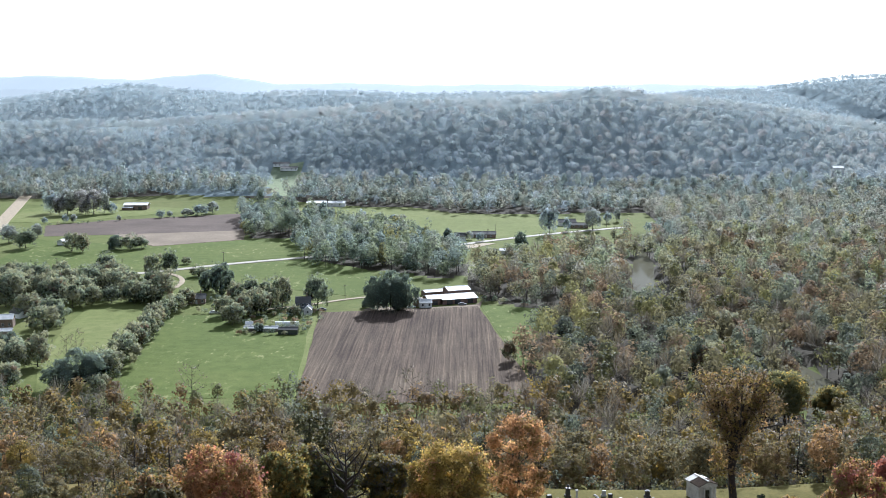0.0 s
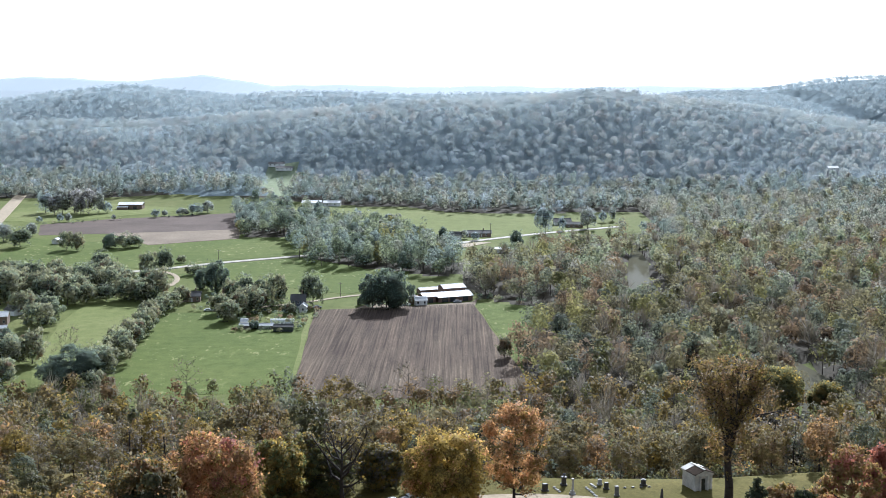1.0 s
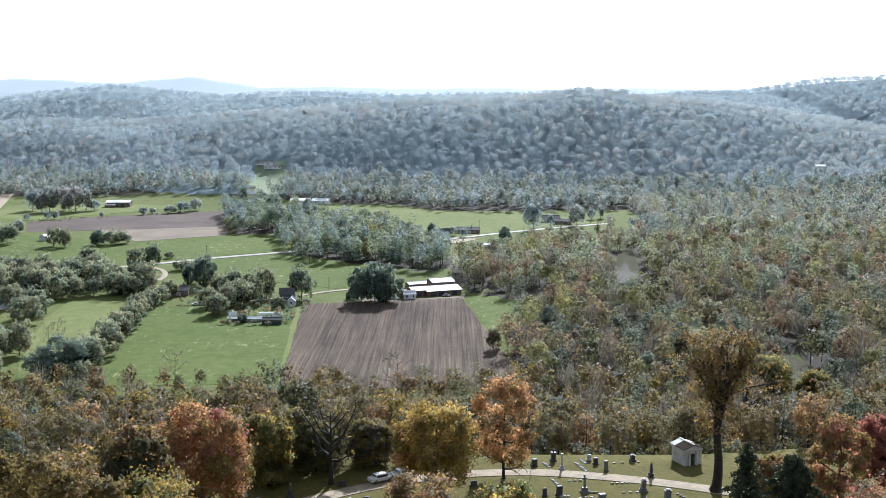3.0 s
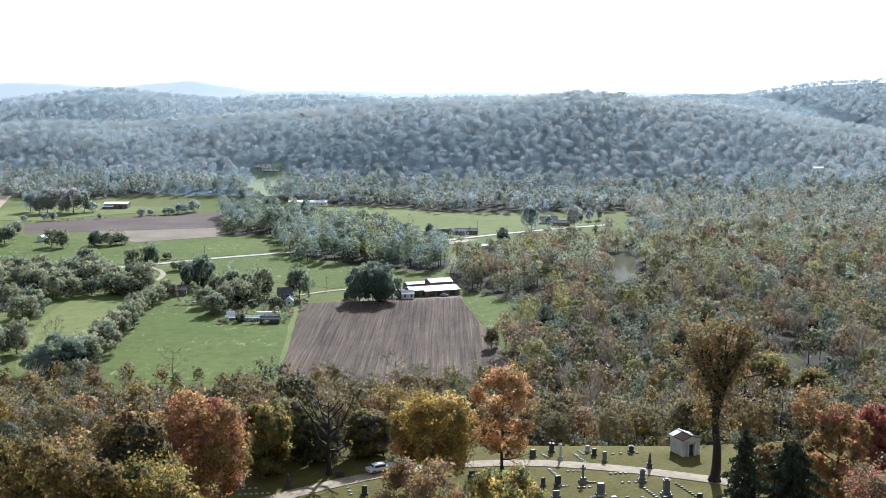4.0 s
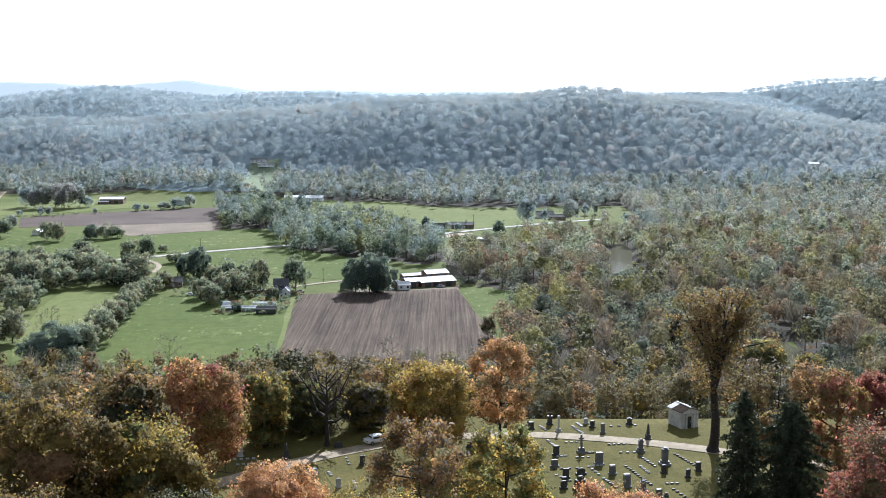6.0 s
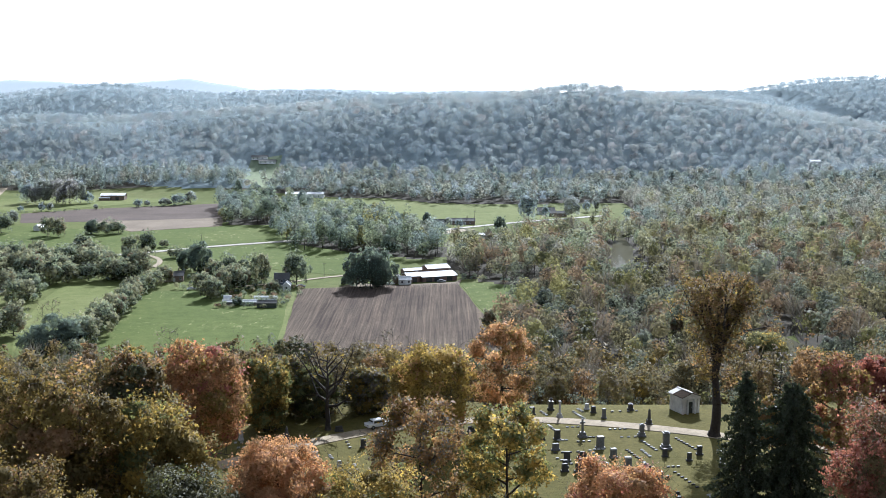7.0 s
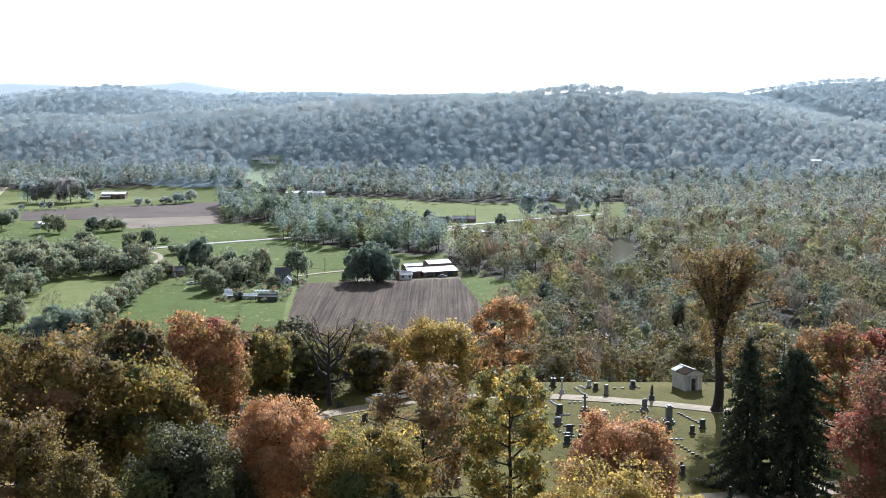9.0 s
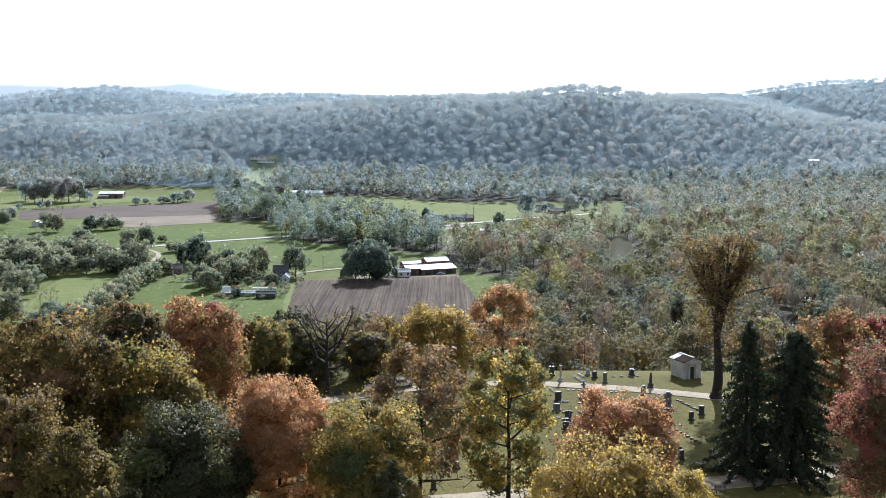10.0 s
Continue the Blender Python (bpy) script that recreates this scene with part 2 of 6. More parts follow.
def mesh_of(name, verts, faces, mats, index=None, shade=False, soft=None):
    """A mesh from arrays: all faces have the same number of corners. soft: a shading normal for each vertex."""
    me = bpy.data.meshes.new(name)
    verts, faces = np.asarray(verts, np.float32), np.asarray(faces, np.int32)
    n, k = faces.shape
    me.vertices.add(len(verts))
    me.vertices.foreach_set("co", verts.ravel())
    me.loops.add(n * k)
    me.loops.foreach_set("vertex_index", faces.ravel())
    me.polygons.add(n)
    me.polygons.foreach_set("loop_start", np.arange(0, n * k, k, dtype=np.int32))
    for mt in mats:
        me.materials.append(mt)
    if index is not None:
        me.polygons.foreach_set("material_index", np.asarray(index, np.int32))
    if shade:
        me.polygons.foreach_set("use_smooth", np.ones(n, bool))
    me.update(calc_edges=True)
    if soft is not None:
        me.attributes.new("custom_normal", "FLOAT_VECTOR", "POINT").data.foreach_set("vector", np.asarray(soft, np.float32).ravel())
        me.update()
    return me


def part(name, bm, mat, parent=None, label=""):
    """Links a bmesh as one mesh object under a thing or a part."""
    me = bpy.data.meshes.new(name)
    bm.to_mesh(me)
    bm.free()
    me.materials.append(mat)
    ob = new(name, me)
    ob.parent = parent
    if label:
        tagged(ob, label)
    return ob


def add_box(bm, sx, sy, sz, at=(0, 0, 0), turn=0.0, bevel=0.0, taper=1.0):
    """A box on its base centre, bevelled, its top scaled by taper."""
    g = bmesh.ops.create_cube(bm, size=1)["verts"]
    for v in g:
        k = taper if v.co.z > 0 else 1.0
        v.co = Vector((v.co.x * sx * k, v.co.y * sy * k, (v.co.z + 0.5) * sz))
    if bevel:
        edges = list({e for v in g for e in v.link_edges})
        r = bmesh.ops.bevel(bm, geom=edges, offset=bevel, segments=1, affect="EDGES")
        g = list({v for f in r["faces"] for v in f.verts} | {v for v in g if v.is_valid})
    bmesh.ops.transform(bm, matrix=Matrix.Translation(at) @ Matrix.Rotation(turn, 4, "Z"), verts=g)
    return bm


def box(*a, **k):
    return add_box(bmesh.new(), *a, **k)


# ---- the land ----
def ridge(x, y, crest, width):
    """Height of a ridge along a polyline of (x, y, z), falling off over width."""
    best, out = np.full(x.shape, 1e9), np.zeros(x.shape)
    for (ax, ay, az), (bx, by, bz) in zip(crest, crest[1:]):
        dx, dy = bx - ax, by - ay
        k = np.clip(((x - ax) * dx + (y - ay) * dy) / (dx * dx + dy * dy), 0, 1)
        d = np.hypot(x - ax - k * dx, y - ay - k * dy)
        z = az + k * (bz - az)
        near = d < best
        best, out = np.where(near, d, best), np.where(near, z, out)
    return out * (0.5 + 0.5 * np.cos(np.pi * np.clip(best / width, 0, 1)))


MAIN_HILL = [(-380, 1540, 50), (-210, 1450, 69), (-50, 1400, 78), (55, 1385, 83), (110, 1380, 92), (150, 1380, 97), (190, 1382, 91), (250, 1390, 79), (380, 1410, 62), (540, 1430, 45), (780, 1450, 36)]
LEFT_SPUR = [(-820, 1420, 58), (-393, 1420, 51), (-300, 1370, 43), (-228, 1320, 30), (-196, 1270, 14)]
BACK_HILL = [(-1300, 1950, 60), (-730, 1970, 68), (-640, 1980, 80), (-535, 1990, 96), (-450, 1995, 86), (-370, 2000, 76), (-138, 2042, 77), (355, 1960, 78), (520, 2245, 76), (662, 2186, 106), (860, 2220, 107), (1300, 2250, 96)]
FAR_HILL = [(-2600, 4690, 96), (-1660, 4690, 108), (-1280, 4690, 96), (-980, 4690, 114), (-720, 4690, 80), (-300, 4690, 74), (300, 4690, 70), (1200, 4690, 70), (2600, 4690, 70)]
RIVER = [(60, 330), (110, 380), (128, 425), (141, 470), (132, 520), (106, 575), (98, 640), (104, 700), (114, 770), (120, 830), (150, 900), (230, 960), (400, 1010), (800, 1100)]


def river_distance(x, y):
    best = np.full(np.shape(x), 1e9)
    for (ax, ay), (bx, by) in zip(RIVER, RIVER[1:]):
        dx, dy = bx - ax, by - ay
        k = np.clip(((x - ax) * dx + (y - ay) * dy) / (dx * dx + dy * dy), 0, 1)
        best = np.minimum(best, np.hypot(x - ax - k * dx, y - ay - k * dy))
    return best


def height(x, y):
    x, y = np.asarray(x, float), np.asarray(y, float)
    edge = y + 3 * np.sin(x * 0.05)
    bluff = 46 * (1 - np.clip((edge - 214) / 190, 0, 1)) ** 2
    hills = np.maximum.reduce([ridge(x, y, MAIN_HILL, 300), ridge(x, y, LEFT_SPUR, 215), ridge(x, y, BACK_HILL, 520)])
    roll = 5 * np.sin(x * 0.013 + y * 0.007) * np.sin(y * 0.011 - x * 0.004) * smooth(10, 50, hills)
    bed = -3.5 * (1 - smooth(7, 12, river_distance(x, y)))
    return bluff + hills + roll + bed


def inside(x, y, poly):
    x, y = np.asarray(x, float), np.asarray(y, float)
    hit = np.zeros(x.shape, bool)
    for (ax, ay), (bx, by) in zip(poly, poly[1:] + poly[:1]):
        if ay != by:
            hit ^= ((ay > y) != (by > y)) & (x < (bx - ax) * (y - ay) / (by - ay) + ax)
    return hit


RIGHT_WOOD = [(24, 420), (22, 470), (27, 520), (40, 570), (42, 606), (10, 632), (4, 655), (2, 700), (8, 735), (25, 760), (60, 792), (84, 812), (110, 845), (136, 885), (146, 930), (154, 1000), (150, 1060), (700, 1250), (700, 420)]
COPSE = [(-158, 872), (-128, 880), (-108, 800), (-104, 770), (-84, 738), (-50, 732), (-12, 702), (4, 720), (-6, 790), (-20, 825), (-45, 890), (-100, 950), (-165, 1035), (-188, 1010)]
HILL_EDGE = [(-900, 1150), (-250, 1150), (-172, 1118), (-110, 1090), (-41, 1076), (-10, 1034), (60, 1028), (150, 1040), (900, 1040)]
CLEARING = [(-428, 1380), (-340, 1380), (-340, 1425), (-428, 1425)]
HOUSE_LAWN = [(-202, 1257), (-166, 1248), (-156, 1190), (-162, 1135), (-182, 1135), (-196, 1190)]


def wooded(x, y):
    """Where the woods stand."""
    edge = np.interp(x, [p[0] for p in HILL_EDGE], [p[1] for p in HILL_EDGE])
    slope = (y > 216) & (y < 418 + 6 * np.sin(x * 0.08))
    w = slope | inside(x, y, RIGHT_WOOD) | inside(x, y, COPSE) | (y > edge)
    return w & ~inside(x, y, HOUSE_LAWN) & ~inside(x, y, CLEARING) & (river_distance(x, y) > 5)


def spread(a, b, fine, lo, hi, coarse):
    return np.unique(np.concatenate([np.arange(lo, a, coarse), np.arange(a, b, fine), np.arange(b, hi + 1, coarse)]))


gx, gy = spread(-430, 450, 8, -2600, 2600, 60), np.concatenate([np.arange(-300, 130, 20), np.arange(130, 470, 5), np.arange(470, 1260, 9), np.arange(1260, 2700, 25), np.arange(2700, 4980, 120)])
X, Y = np.meshgrid(gx, gy)
nx, ny = len(gx), len(gy)
ii = (np.arange(ny - 1)[:, None] * nx + np.arange(nx - 1)[None, :]).ravel()
quads = np.stack([ii, ii + 1, ii + nx + 1, ii + nx], 1)
cx, cy = (gx[quads[:, 0] % nx] + gx[quads[:, 1] % nx]) / 2, (gy[quads[:, 0] // nx] + gy[quads[:, 2] // nx]) / 2
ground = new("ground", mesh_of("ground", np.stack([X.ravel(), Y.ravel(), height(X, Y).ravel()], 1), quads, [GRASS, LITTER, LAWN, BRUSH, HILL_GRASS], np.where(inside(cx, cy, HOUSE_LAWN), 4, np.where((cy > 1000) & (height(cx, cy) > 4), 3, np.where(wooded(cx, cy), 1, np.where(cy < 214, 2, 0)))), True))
tagged(ground, "rolling valley floor of pasture below wooded hills", "ground", kind="structure")

# farthest hills, a plain backdrop on the horizon that glows pale blue for haze
bm = bmesh.new()
xs = np.arange(-2600, 2601, 40)
tops = np.interp(xs, [p[0] for p in FAR_HILL], [p[2] for p in FAR_HILL]) + 3 * np.sin(xs * 0.011) + 1.5 * np.sin(xs * 0.037)
rows = [[bm.verts.new((float(a), yy, float(t) * k - 2)) for a, t in zip(xs, tops)] for yy, k in ((4250, 0.0), (4450, 0.55), (4640, 0.95), (4690, 1.0), (4800, 0.7))]
for a, b in zip(rows, rows[1:]):
    for i in range(len(xs) - 1):
        bm.faces.new((a[i], a[i + 1], b[i + 1], b[i]))
DISTANCE, nt, bsdf, ln = material("haze-glow distance")
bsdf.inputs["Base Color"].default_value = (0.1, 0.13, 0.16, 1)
# emission stands in for the hazy air before these hills
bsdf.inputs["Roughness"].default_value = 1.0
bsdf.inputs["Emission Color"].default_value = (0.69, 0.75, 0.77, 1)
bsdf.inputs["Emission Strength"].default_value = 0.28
tagged(part("backdrop", bm, DISTANCE), "far horizon hills with a pale blue haze glow", "hills", kind="structure")


def sheet(name, poly, mat, lift, label, category="field", step=12):
    """A flat piece of land a little above the ground, with soft irregular edges."""
    bm = bmesh.new()
    vs = []
    rng = random.Random(len(name) + len(poly))
    for (ax, ay), (bx, by) in zip(poly, poly[1:] + poly[:1]):
        n = max(1, int(math.hypot(bx - ax, by - ay) / step))
        for i in range(n):
            k = i / n
            vs.append(bm.verts.new((ax + k * (bx - ax) + (rng.uniform(-0.6, 0.6) if i else 0), ay + k * (by - ay) + (rng.uniform(-0.8, 0.8) if i else 0), lift)))
    top = bm.faces.new(vs)
    if top.normal.z < 0:
        top.normal_flip()
    r = bmesh.ops.extrude_face_region(bm, geom=[top])
    bmesh.ops.translate(bm, vec=(0, 0, -lift - 0.3), verts=[v for v in r["geom"] if isinstance(v, bmesh.types.BMVert)])
    bmesh.ops.triangulate(bm, faces=[f for f in bm.faces if len(f.verts) > 4])
    bmesh.ops.recalc_face_normals(bm, faces=bm.faces)
    return tagged(part(name, bm, mat), label, category, kind="structure")


def strip(name, line, width, mat, lift, label, category="road", on=None):
    """A road along a polyline that follows the land."""
    pts = [Vector(p) for p in line]
    for _ in range(2):
        pts = [pts[0]] + [q for a, b in zip(pts, pts[1:]) for q in (a.lerp(b, 0.25), a.lerp(b, 0.75))] + [pts[-1]]
    bm = bmesh.new()
    rows = []
    for i, p in enumerate(pts):
        d = (pts[min(i + 1, len(pts) - 1)] - pts[max(i - 1, 0)]).normalized()
        s = Vector((-d.y, d.x)) * width / 2
        row = []
        for k, dz in ((-1.06, -0.4), (-1, 0), (-0.5, 0.03), (0, 0.05), (0.5, 0.03), (1, 0), (1.06, -0.4)):
            q = p + s * k
            row.append(bm.verts.new((q.x, q.y, float(height(q.x, q.y)) + lift + dz)))
        rows.append(row)
    for a, b in zip(rows, rows[1:]):
        for i in range(6):
            bm.faces.new((a[i], b[i], b[i + 1], a[i + 1]))
    bmesh.ops.recalc_face_normals(bm, faces=bm.faces)
    return tagged(part(name, bm, mat), label, category, kind="structure")


# ploughed field with furrow ridges running away from the camera
def furrows():
    n, rows = 130, 26
    verts, faces = [], []
    for j in range(rows + 1):
        v = j / rows
        y0 = 432 + v * 168
        xl = -61.5 - 11.0 * v
        xr = 30 - 22.5 * v
        for i in range(n + 1):
            u = i / n
            wob = 0.25 * math.sin(j * 0.9 + i * 0.35)
            x = xl + u * (xr - xl) + wob
            y = y0 + u * 17 * v
            verts.append((x, y, 0.12 + (0.22 if i % 2 else 0.0) + 0.05 * math.sin(i * 2.3 + j)))
    for j in range(rows):
        for i in range(n):
            a = j * (n + 1) + i
            faces.append((a, a + 1, a + n + 2, a + n + 1))
    return mesh_of("ploughed_field", verts, faces, [ROWS])


tagged(new("ploughed_field", furrows()), "brown ploughed field with long furrows beside the farmyard", "field", kind="structure")
sheet("meadow", [(-146, 591), (-121, 594), (-112, 570), (-100, 556), (-78, 552), (-73, 560), (-62.5, 440), (-133, 436)], LUSH, 0.1, "bright green meadow beside the ploughed field")
sheet("hay_meadow", [(-160, 440), (-172, 476), (-190, 563), (-192, 606), (-160, 610), (-146, 560), (-136, 440)], DRY, 0.1, "yellowish green hay meadow between hedges")
sheet("meadow", [(8, 622), (38, 612), (37, 578), (31, 490), (24, 492)], LUSH, 0.1, "small bright green meadow between field and wood")
sheet("meadow", [(-235, 715), (-178, 742), (-149, 764), (-102, 790), (-108, 880), (-158, 866), (-216, 832), (-310, 870), (-300, 760)], LUSH, 0.1, "green meadow beside the country road")
sheet("meadow", [(-170, 700), (-120, 680), (-60, 645), (-40, 668), (-60, 735), (-100, 775), (-150, 748)], LUSH, 0.1, "green meadow between farmyard and road")
sheet("tilled_field", [(-331, 948), (-287, 985), (-185, 1033), (-168, 920), (-250, 897), (-310, 885)], SOIL, 0.1, "far brown tilled field")
sheet("stubble_field", [(-262, 896), (-250, 897), (-168, 920), (-159, 868), (-216, 834)], STUBBLE, 0.14, "tan stubble field beside tilled soil")
sheet("meadow", [(-173, 1112), (-112, 1084), (-41, 1072), (-10, 1030), (61, 1024), (118, 945), (71, 912), (24, 875), (-12, 842), (-60, 920), (-110, 980), (-165, 1045)], DRY, 0.1, "pale green pasture below the hill")
sheet("meadow", [(-370, 970), (-390, 1067), (-330, 1140), (-246, 1140), (-229, 1062), (-290, 1000), (-336, 966)], DRY, 0.1, "pale green pasture beside the far barn")
sheet("farmyard", [(-52, 607), (-34, 601), (-10, 606), (8, 613), (10, 634), (6, 622), (-24, 612), (-46, 618)], STUBBLE, 0.16, "bare pale earth of the farmyard", "yard")
sheet("field_margin", [(-77, 590), (-74, 600), (-72.4, 592), (-62.2, 440), (-62.9, 440), (-72.5, 556)], DRY, 0.18, "pale mown margin beside the ploughed field", "field")
sheet("parking_yard", [(-16, 822), (-4, 818), (8, 828), (22, 848), (14, 850), (-8, 834)], GRAVEL, 0.2, "pale gravel parking yard beside the road", "yard")
strip("country_road", [(-320, 690), (-228, 708), (-196, 716), (-150, 755), (-103, 783), (-12, 834), (24, 868), (71, 905), (123, 937)], 6.0, TARMAC, 0.3, "pale worn country road across the valley")
strip("farm_drive", [(-105, 605), (-79, 621), (-66, 634), (-49, 645), (-31, 640), (-5, 640)], 3.2, GRAVEL, 0.25, "pale gravel farm drive")
strip("farm_lane", [(-162, 670), (-162, 690), (-168, 708), (-180, 722)], 3.0, GRAVEL, 0.25, "gravel lane to the road")
strip("gravel_road", [(-350, 880), (-373, 966), (-394, 1045), (-430, 1180)], 11.0, GRAVEL, 0.25, "wide pale gravel road")
strip("cemetery_path", [(-60, 150), (-44, 164), (-35.7, 172.3), (-24.7, 183.7), (-12, 193.3), (-2, 198), (6.6, 199.8), (16.2, 200.4), (30, 197), (39, 193.6), (46.5, 190), (60, 183)], 3.4, GRAVEL, 0.1, "pale gravel cemetery drive on the lawn", "path")
strip("cemetery_path", [(-30, 136), (0, 141), (8, 143), (20, 146.5), (31, 147.5), (42, 150), (60, 156)], 4.6, GRAVEL, 0.1, "wide pale cemetery drive on the lawn", "path")

bm = bmesh.new()
prev = None
for i, (x, y) in enumerate(RIVER):
    a, b = RIVER[max(i - 1, 0)], RIVER[min(i + 1, len(RIVER) - 1)]
    d = Vector((b[0] - a[0], b[1] - a[1])).normalized()
    s = Vector((-d.y, d.x)) * (6.5 if 630 <= y <= 780 else 5.0 if 400 < y < 530 else 2.4)
    row = [bm.verts.new((x + s.x * k, y + s.y * k, -1.6)) for k in (-1, 1)]
    if prev:
        bm.faces.new((prev[0], prev[1], row[1], row[0]))
    prev = row
bmesh.ops.recalc_face_normals(bm, faces=bm.faces)
WATER, nt, bsdf, ln = material("brown river water")
bsdf.inputs["Base Color"].default_value = (0.09, 0.085, 0.06, 1)
bsdf.inputs["Roughness"].default_value = 0.06
bsdf.inputs["IOR"].default_value = 1.08
bsdf.inputs["Specular IOR Level"].default_value = 0.05
bump(nt, bsdf, noise_at(nt, 0.8, 4, 0.6), 0.05, 0.1)
tagged(part("river", bm, WATER), "calm brown river between wooded banks", "water", kind="structure")

# ---- woods ----
RNG = np.random.default_rng(7)


def leaf_quads(centres, normals, sizes, rng):
    """One bent four-cornered leaf clump at each centre."""
    n = len(centres)
    nrm = normals / np.maximum(np.linalg.norm(normals, axis=1, keepdims=True), 1e-6)
    t = np.cross(nrm, rng.normal(size=(n, 3)))
    t /= np.maximum(np.linalg.norm(t, axis=1, keepdims=True), 1e-6)
    b = np.cross(nrm, t)
    s = sizes[:, None]
    k = rng.uniform(0.55, 1.0, (n, 4, 1))
    v = np.stack([centres + t * s * k[:, 0], centres + b * s * 0.8 * k[:, 1] + nrm * s * 0.3, centres - t * s * k[:, 2], centres - b * s * 0.8 * k[:, 3] + nrm * s * 0.3], 1)
    return v.reshape(-1, 3), np.arange(4 * n).reshape(n, 4)


def leaf_triangles(centres, normals, sizes, rng):
    n = len(centres)
    nrm = unit(normals)
    t = unit(np.cross(nrm, rng.normal(size=(n, 3))))
    b = np.cross(nrm, t)
    s = sizes[:, None] * rng.uniform(0.7, 1.2, (n, 1))
    v = np.stack([centres + t * s, centres - t * s * 0.6 + b * s * 0.8, centres - t * s * 0.5 - b * s * 0.85], 1)
    return v.reshape(-1, 3), np.arange(3 * n).reshape(n, 3)


def unit(v):
    return v / np.maximum(np.linalg.norm(v, axis=-1, keepdims=True), 1e-6)


def soft_leaves(centres, normals, way, sizes, rng):
    """Leaf clumps that take their shading from the lobe they sit on: way is its outward direction."""
    way = unit(way)
    side = np.sign((normals * way).sum(1, keepdims=True))
    normals = normals * np.where(side == 0, 1, side)
    v, f = leaf_triangles(centres, normals, sizes, rng)
    return v, f, np.repeat(way, 3, axis=0)


def scatter(x0, x1, y0, y1, gap, keep, rng):
    """Places on a jittered grid where keep(x, y) holds."""
    gx2, gy2 = np.meshgrid(np.arange(x0, x1, gap), np.arange(y0, y1, gap))
    x = gx2.ravel() + rng.uniform(-0.45, 0.45, gx2.size) * gap
    y = gy2.ravel() + rng.uniform(-0.45, 0.45, gx2.size) * gap
    k = keep(x, y)
    return x[k], y[k]


def wood(name, x, y, tall, radius, leaves, size, mats, weights, label, rng, lobes=6, squat=0.75, trunks=False, lift=0.0, vary=(0.62, 1.22), rise=0.75, ragged=True, rough=0.16, shag=0.15, calm=0.0):
    """A stand of trees as one mesh: each crown is a heap of lobes clad in leaf clumps."""
    n = len(x)
    h = tall * rng.uniform(*vary, n)
    r = radius * rng.uniform(0.7, 1.3, n)
    z = height(x, y)
    kind = rng.choice(len(mats), n, p=np.array(weights) / sum(weights))
    # lobes
    lc = rng.normal(size=(n, lobes, 3))
    lc /= np.linalg.norm(lc, axis=2, keepdims=True)
    lc *= rng.uniform(0.25, 0.62, (n, lobes, 1)) if ragged else rng.uniform(0.2, 0.5, (n, lobes, 1))
    lr = rng.uniform(0.38, 0.6, (n, lobes)) if ragged else rng.uniform(0.45, 0.62, (n, lobes))
    which = rng.integers(0, lobes, (n, leaves))
    d = rng.normal(size=(n, leaves, 3))
    d[..., 2] += rise
    d /= np.linalg.norm(d, axis=2, keepdims=True)
    rows = np.arange(n)[:, None]
    p = lc[rows, which] + d * (lr[rows, which] * rng.uniform(0.8, 1.08, (n, leaves)))[..., None]
    vert = np.minimum(squat * r, h * 0.49)
    way = (d * 0.75 + unit(p) * 0.45) * (1 - calm) + np.array([0, -0.15, 1]) * (0.15 + 0.7 * calm) + rng.normal(size=d.shape) * shag
    p[..., :2] *= r[:, None, None]
    p[..., 2] *= vert[:, None]
    p[..., 0] += x[:, None]
    p[..., 1] += y[:, None]
    p[..., 2] += (z + h - vert)[:, None]
    nrm = d * (1 - lift) + np.array([0, 0.25, 1]) * lift + rng.normal(size=d.shape) * rough
    which_mat = np.repeat(kind, leaves)
    twig = np.array([mt is TWIG for mt in mats])[kind]
    v, f, soft = soft_leaves(p.reshape(-1, 3), nrm.reshape(-1, 3), way.reshape(-1, 3), np.repeat(size * rng.uniform(0.8, 1.25, n), leaves) * rng.uniform(0.7, 1.3, n * leaves), rng)
    if twig.any():
        # bare trees: long thin twigs that fan upwards
        q = v.reshape(n, leaves, 3, 3)
        c, dd, w = p[twig], d[twig] * [1, 1, 0.6] + [0, 0, 0.7], rng.normal(size=(int(twig.sum()), leaves, 3)) * 0.09 * size
        ln = (r[twig] * 0.33)[:, None, None]
        q[twig] = np.stack([c + dd * ln, c - dd * ln + w, c - dd * ln - w], 2)
        v = q.reshape(-1, 3)
    if trunks:
        a, b = rng.normal(0, 0.5, (n, 2)), 0.09 + 0.012 * h
        foot, top = np.stack([x, y, z - 0.5], 1), np.stack([x + a[:, 0], y + a[:, 1], z + h - vert * 0.7], 1)
        ring = np.stack([np.stack([np.cos(g) * b, np.sin(g) * b, 0 * b], 1) for g in (0.4, 2.5, 4.6)], 1)
        tv = np.concatenate([foot[:, None] + ring, top[:, None]], 1)
        tf = (np.array([[0, 1, 3], [1, 2, 3], [2, 0, 3]])[None] + (np.arange(n) * 4)[:, None, None]).reshape(-1, 3) + len(v)
        v, f = np.concatenate([v, tv.reshape(-1, 3)]), np.concatenate([f, tf])
        round_off = unit(np.concatenate([ring, np.tile([[[0.0, 0.0, 1.0]]], (n, 1, 1))], 1)).reshape(-1, 3)
        ob = new(name, mesh_of(name, v, f, [*mats, BARK], np.concatenate([which_mat, np.full(3 * n, len(mats))]), True, np.concatenate([soft, round_off])))
    else:
        ob = new(name, mesh_of(name, v, f, mats, which_mat, True, soft))
    return tagged(ob, label, "woodland", kind="stuff")


def in_sight(x, y, wide=0.41):
    return np.abs(x) < y * wide + 40


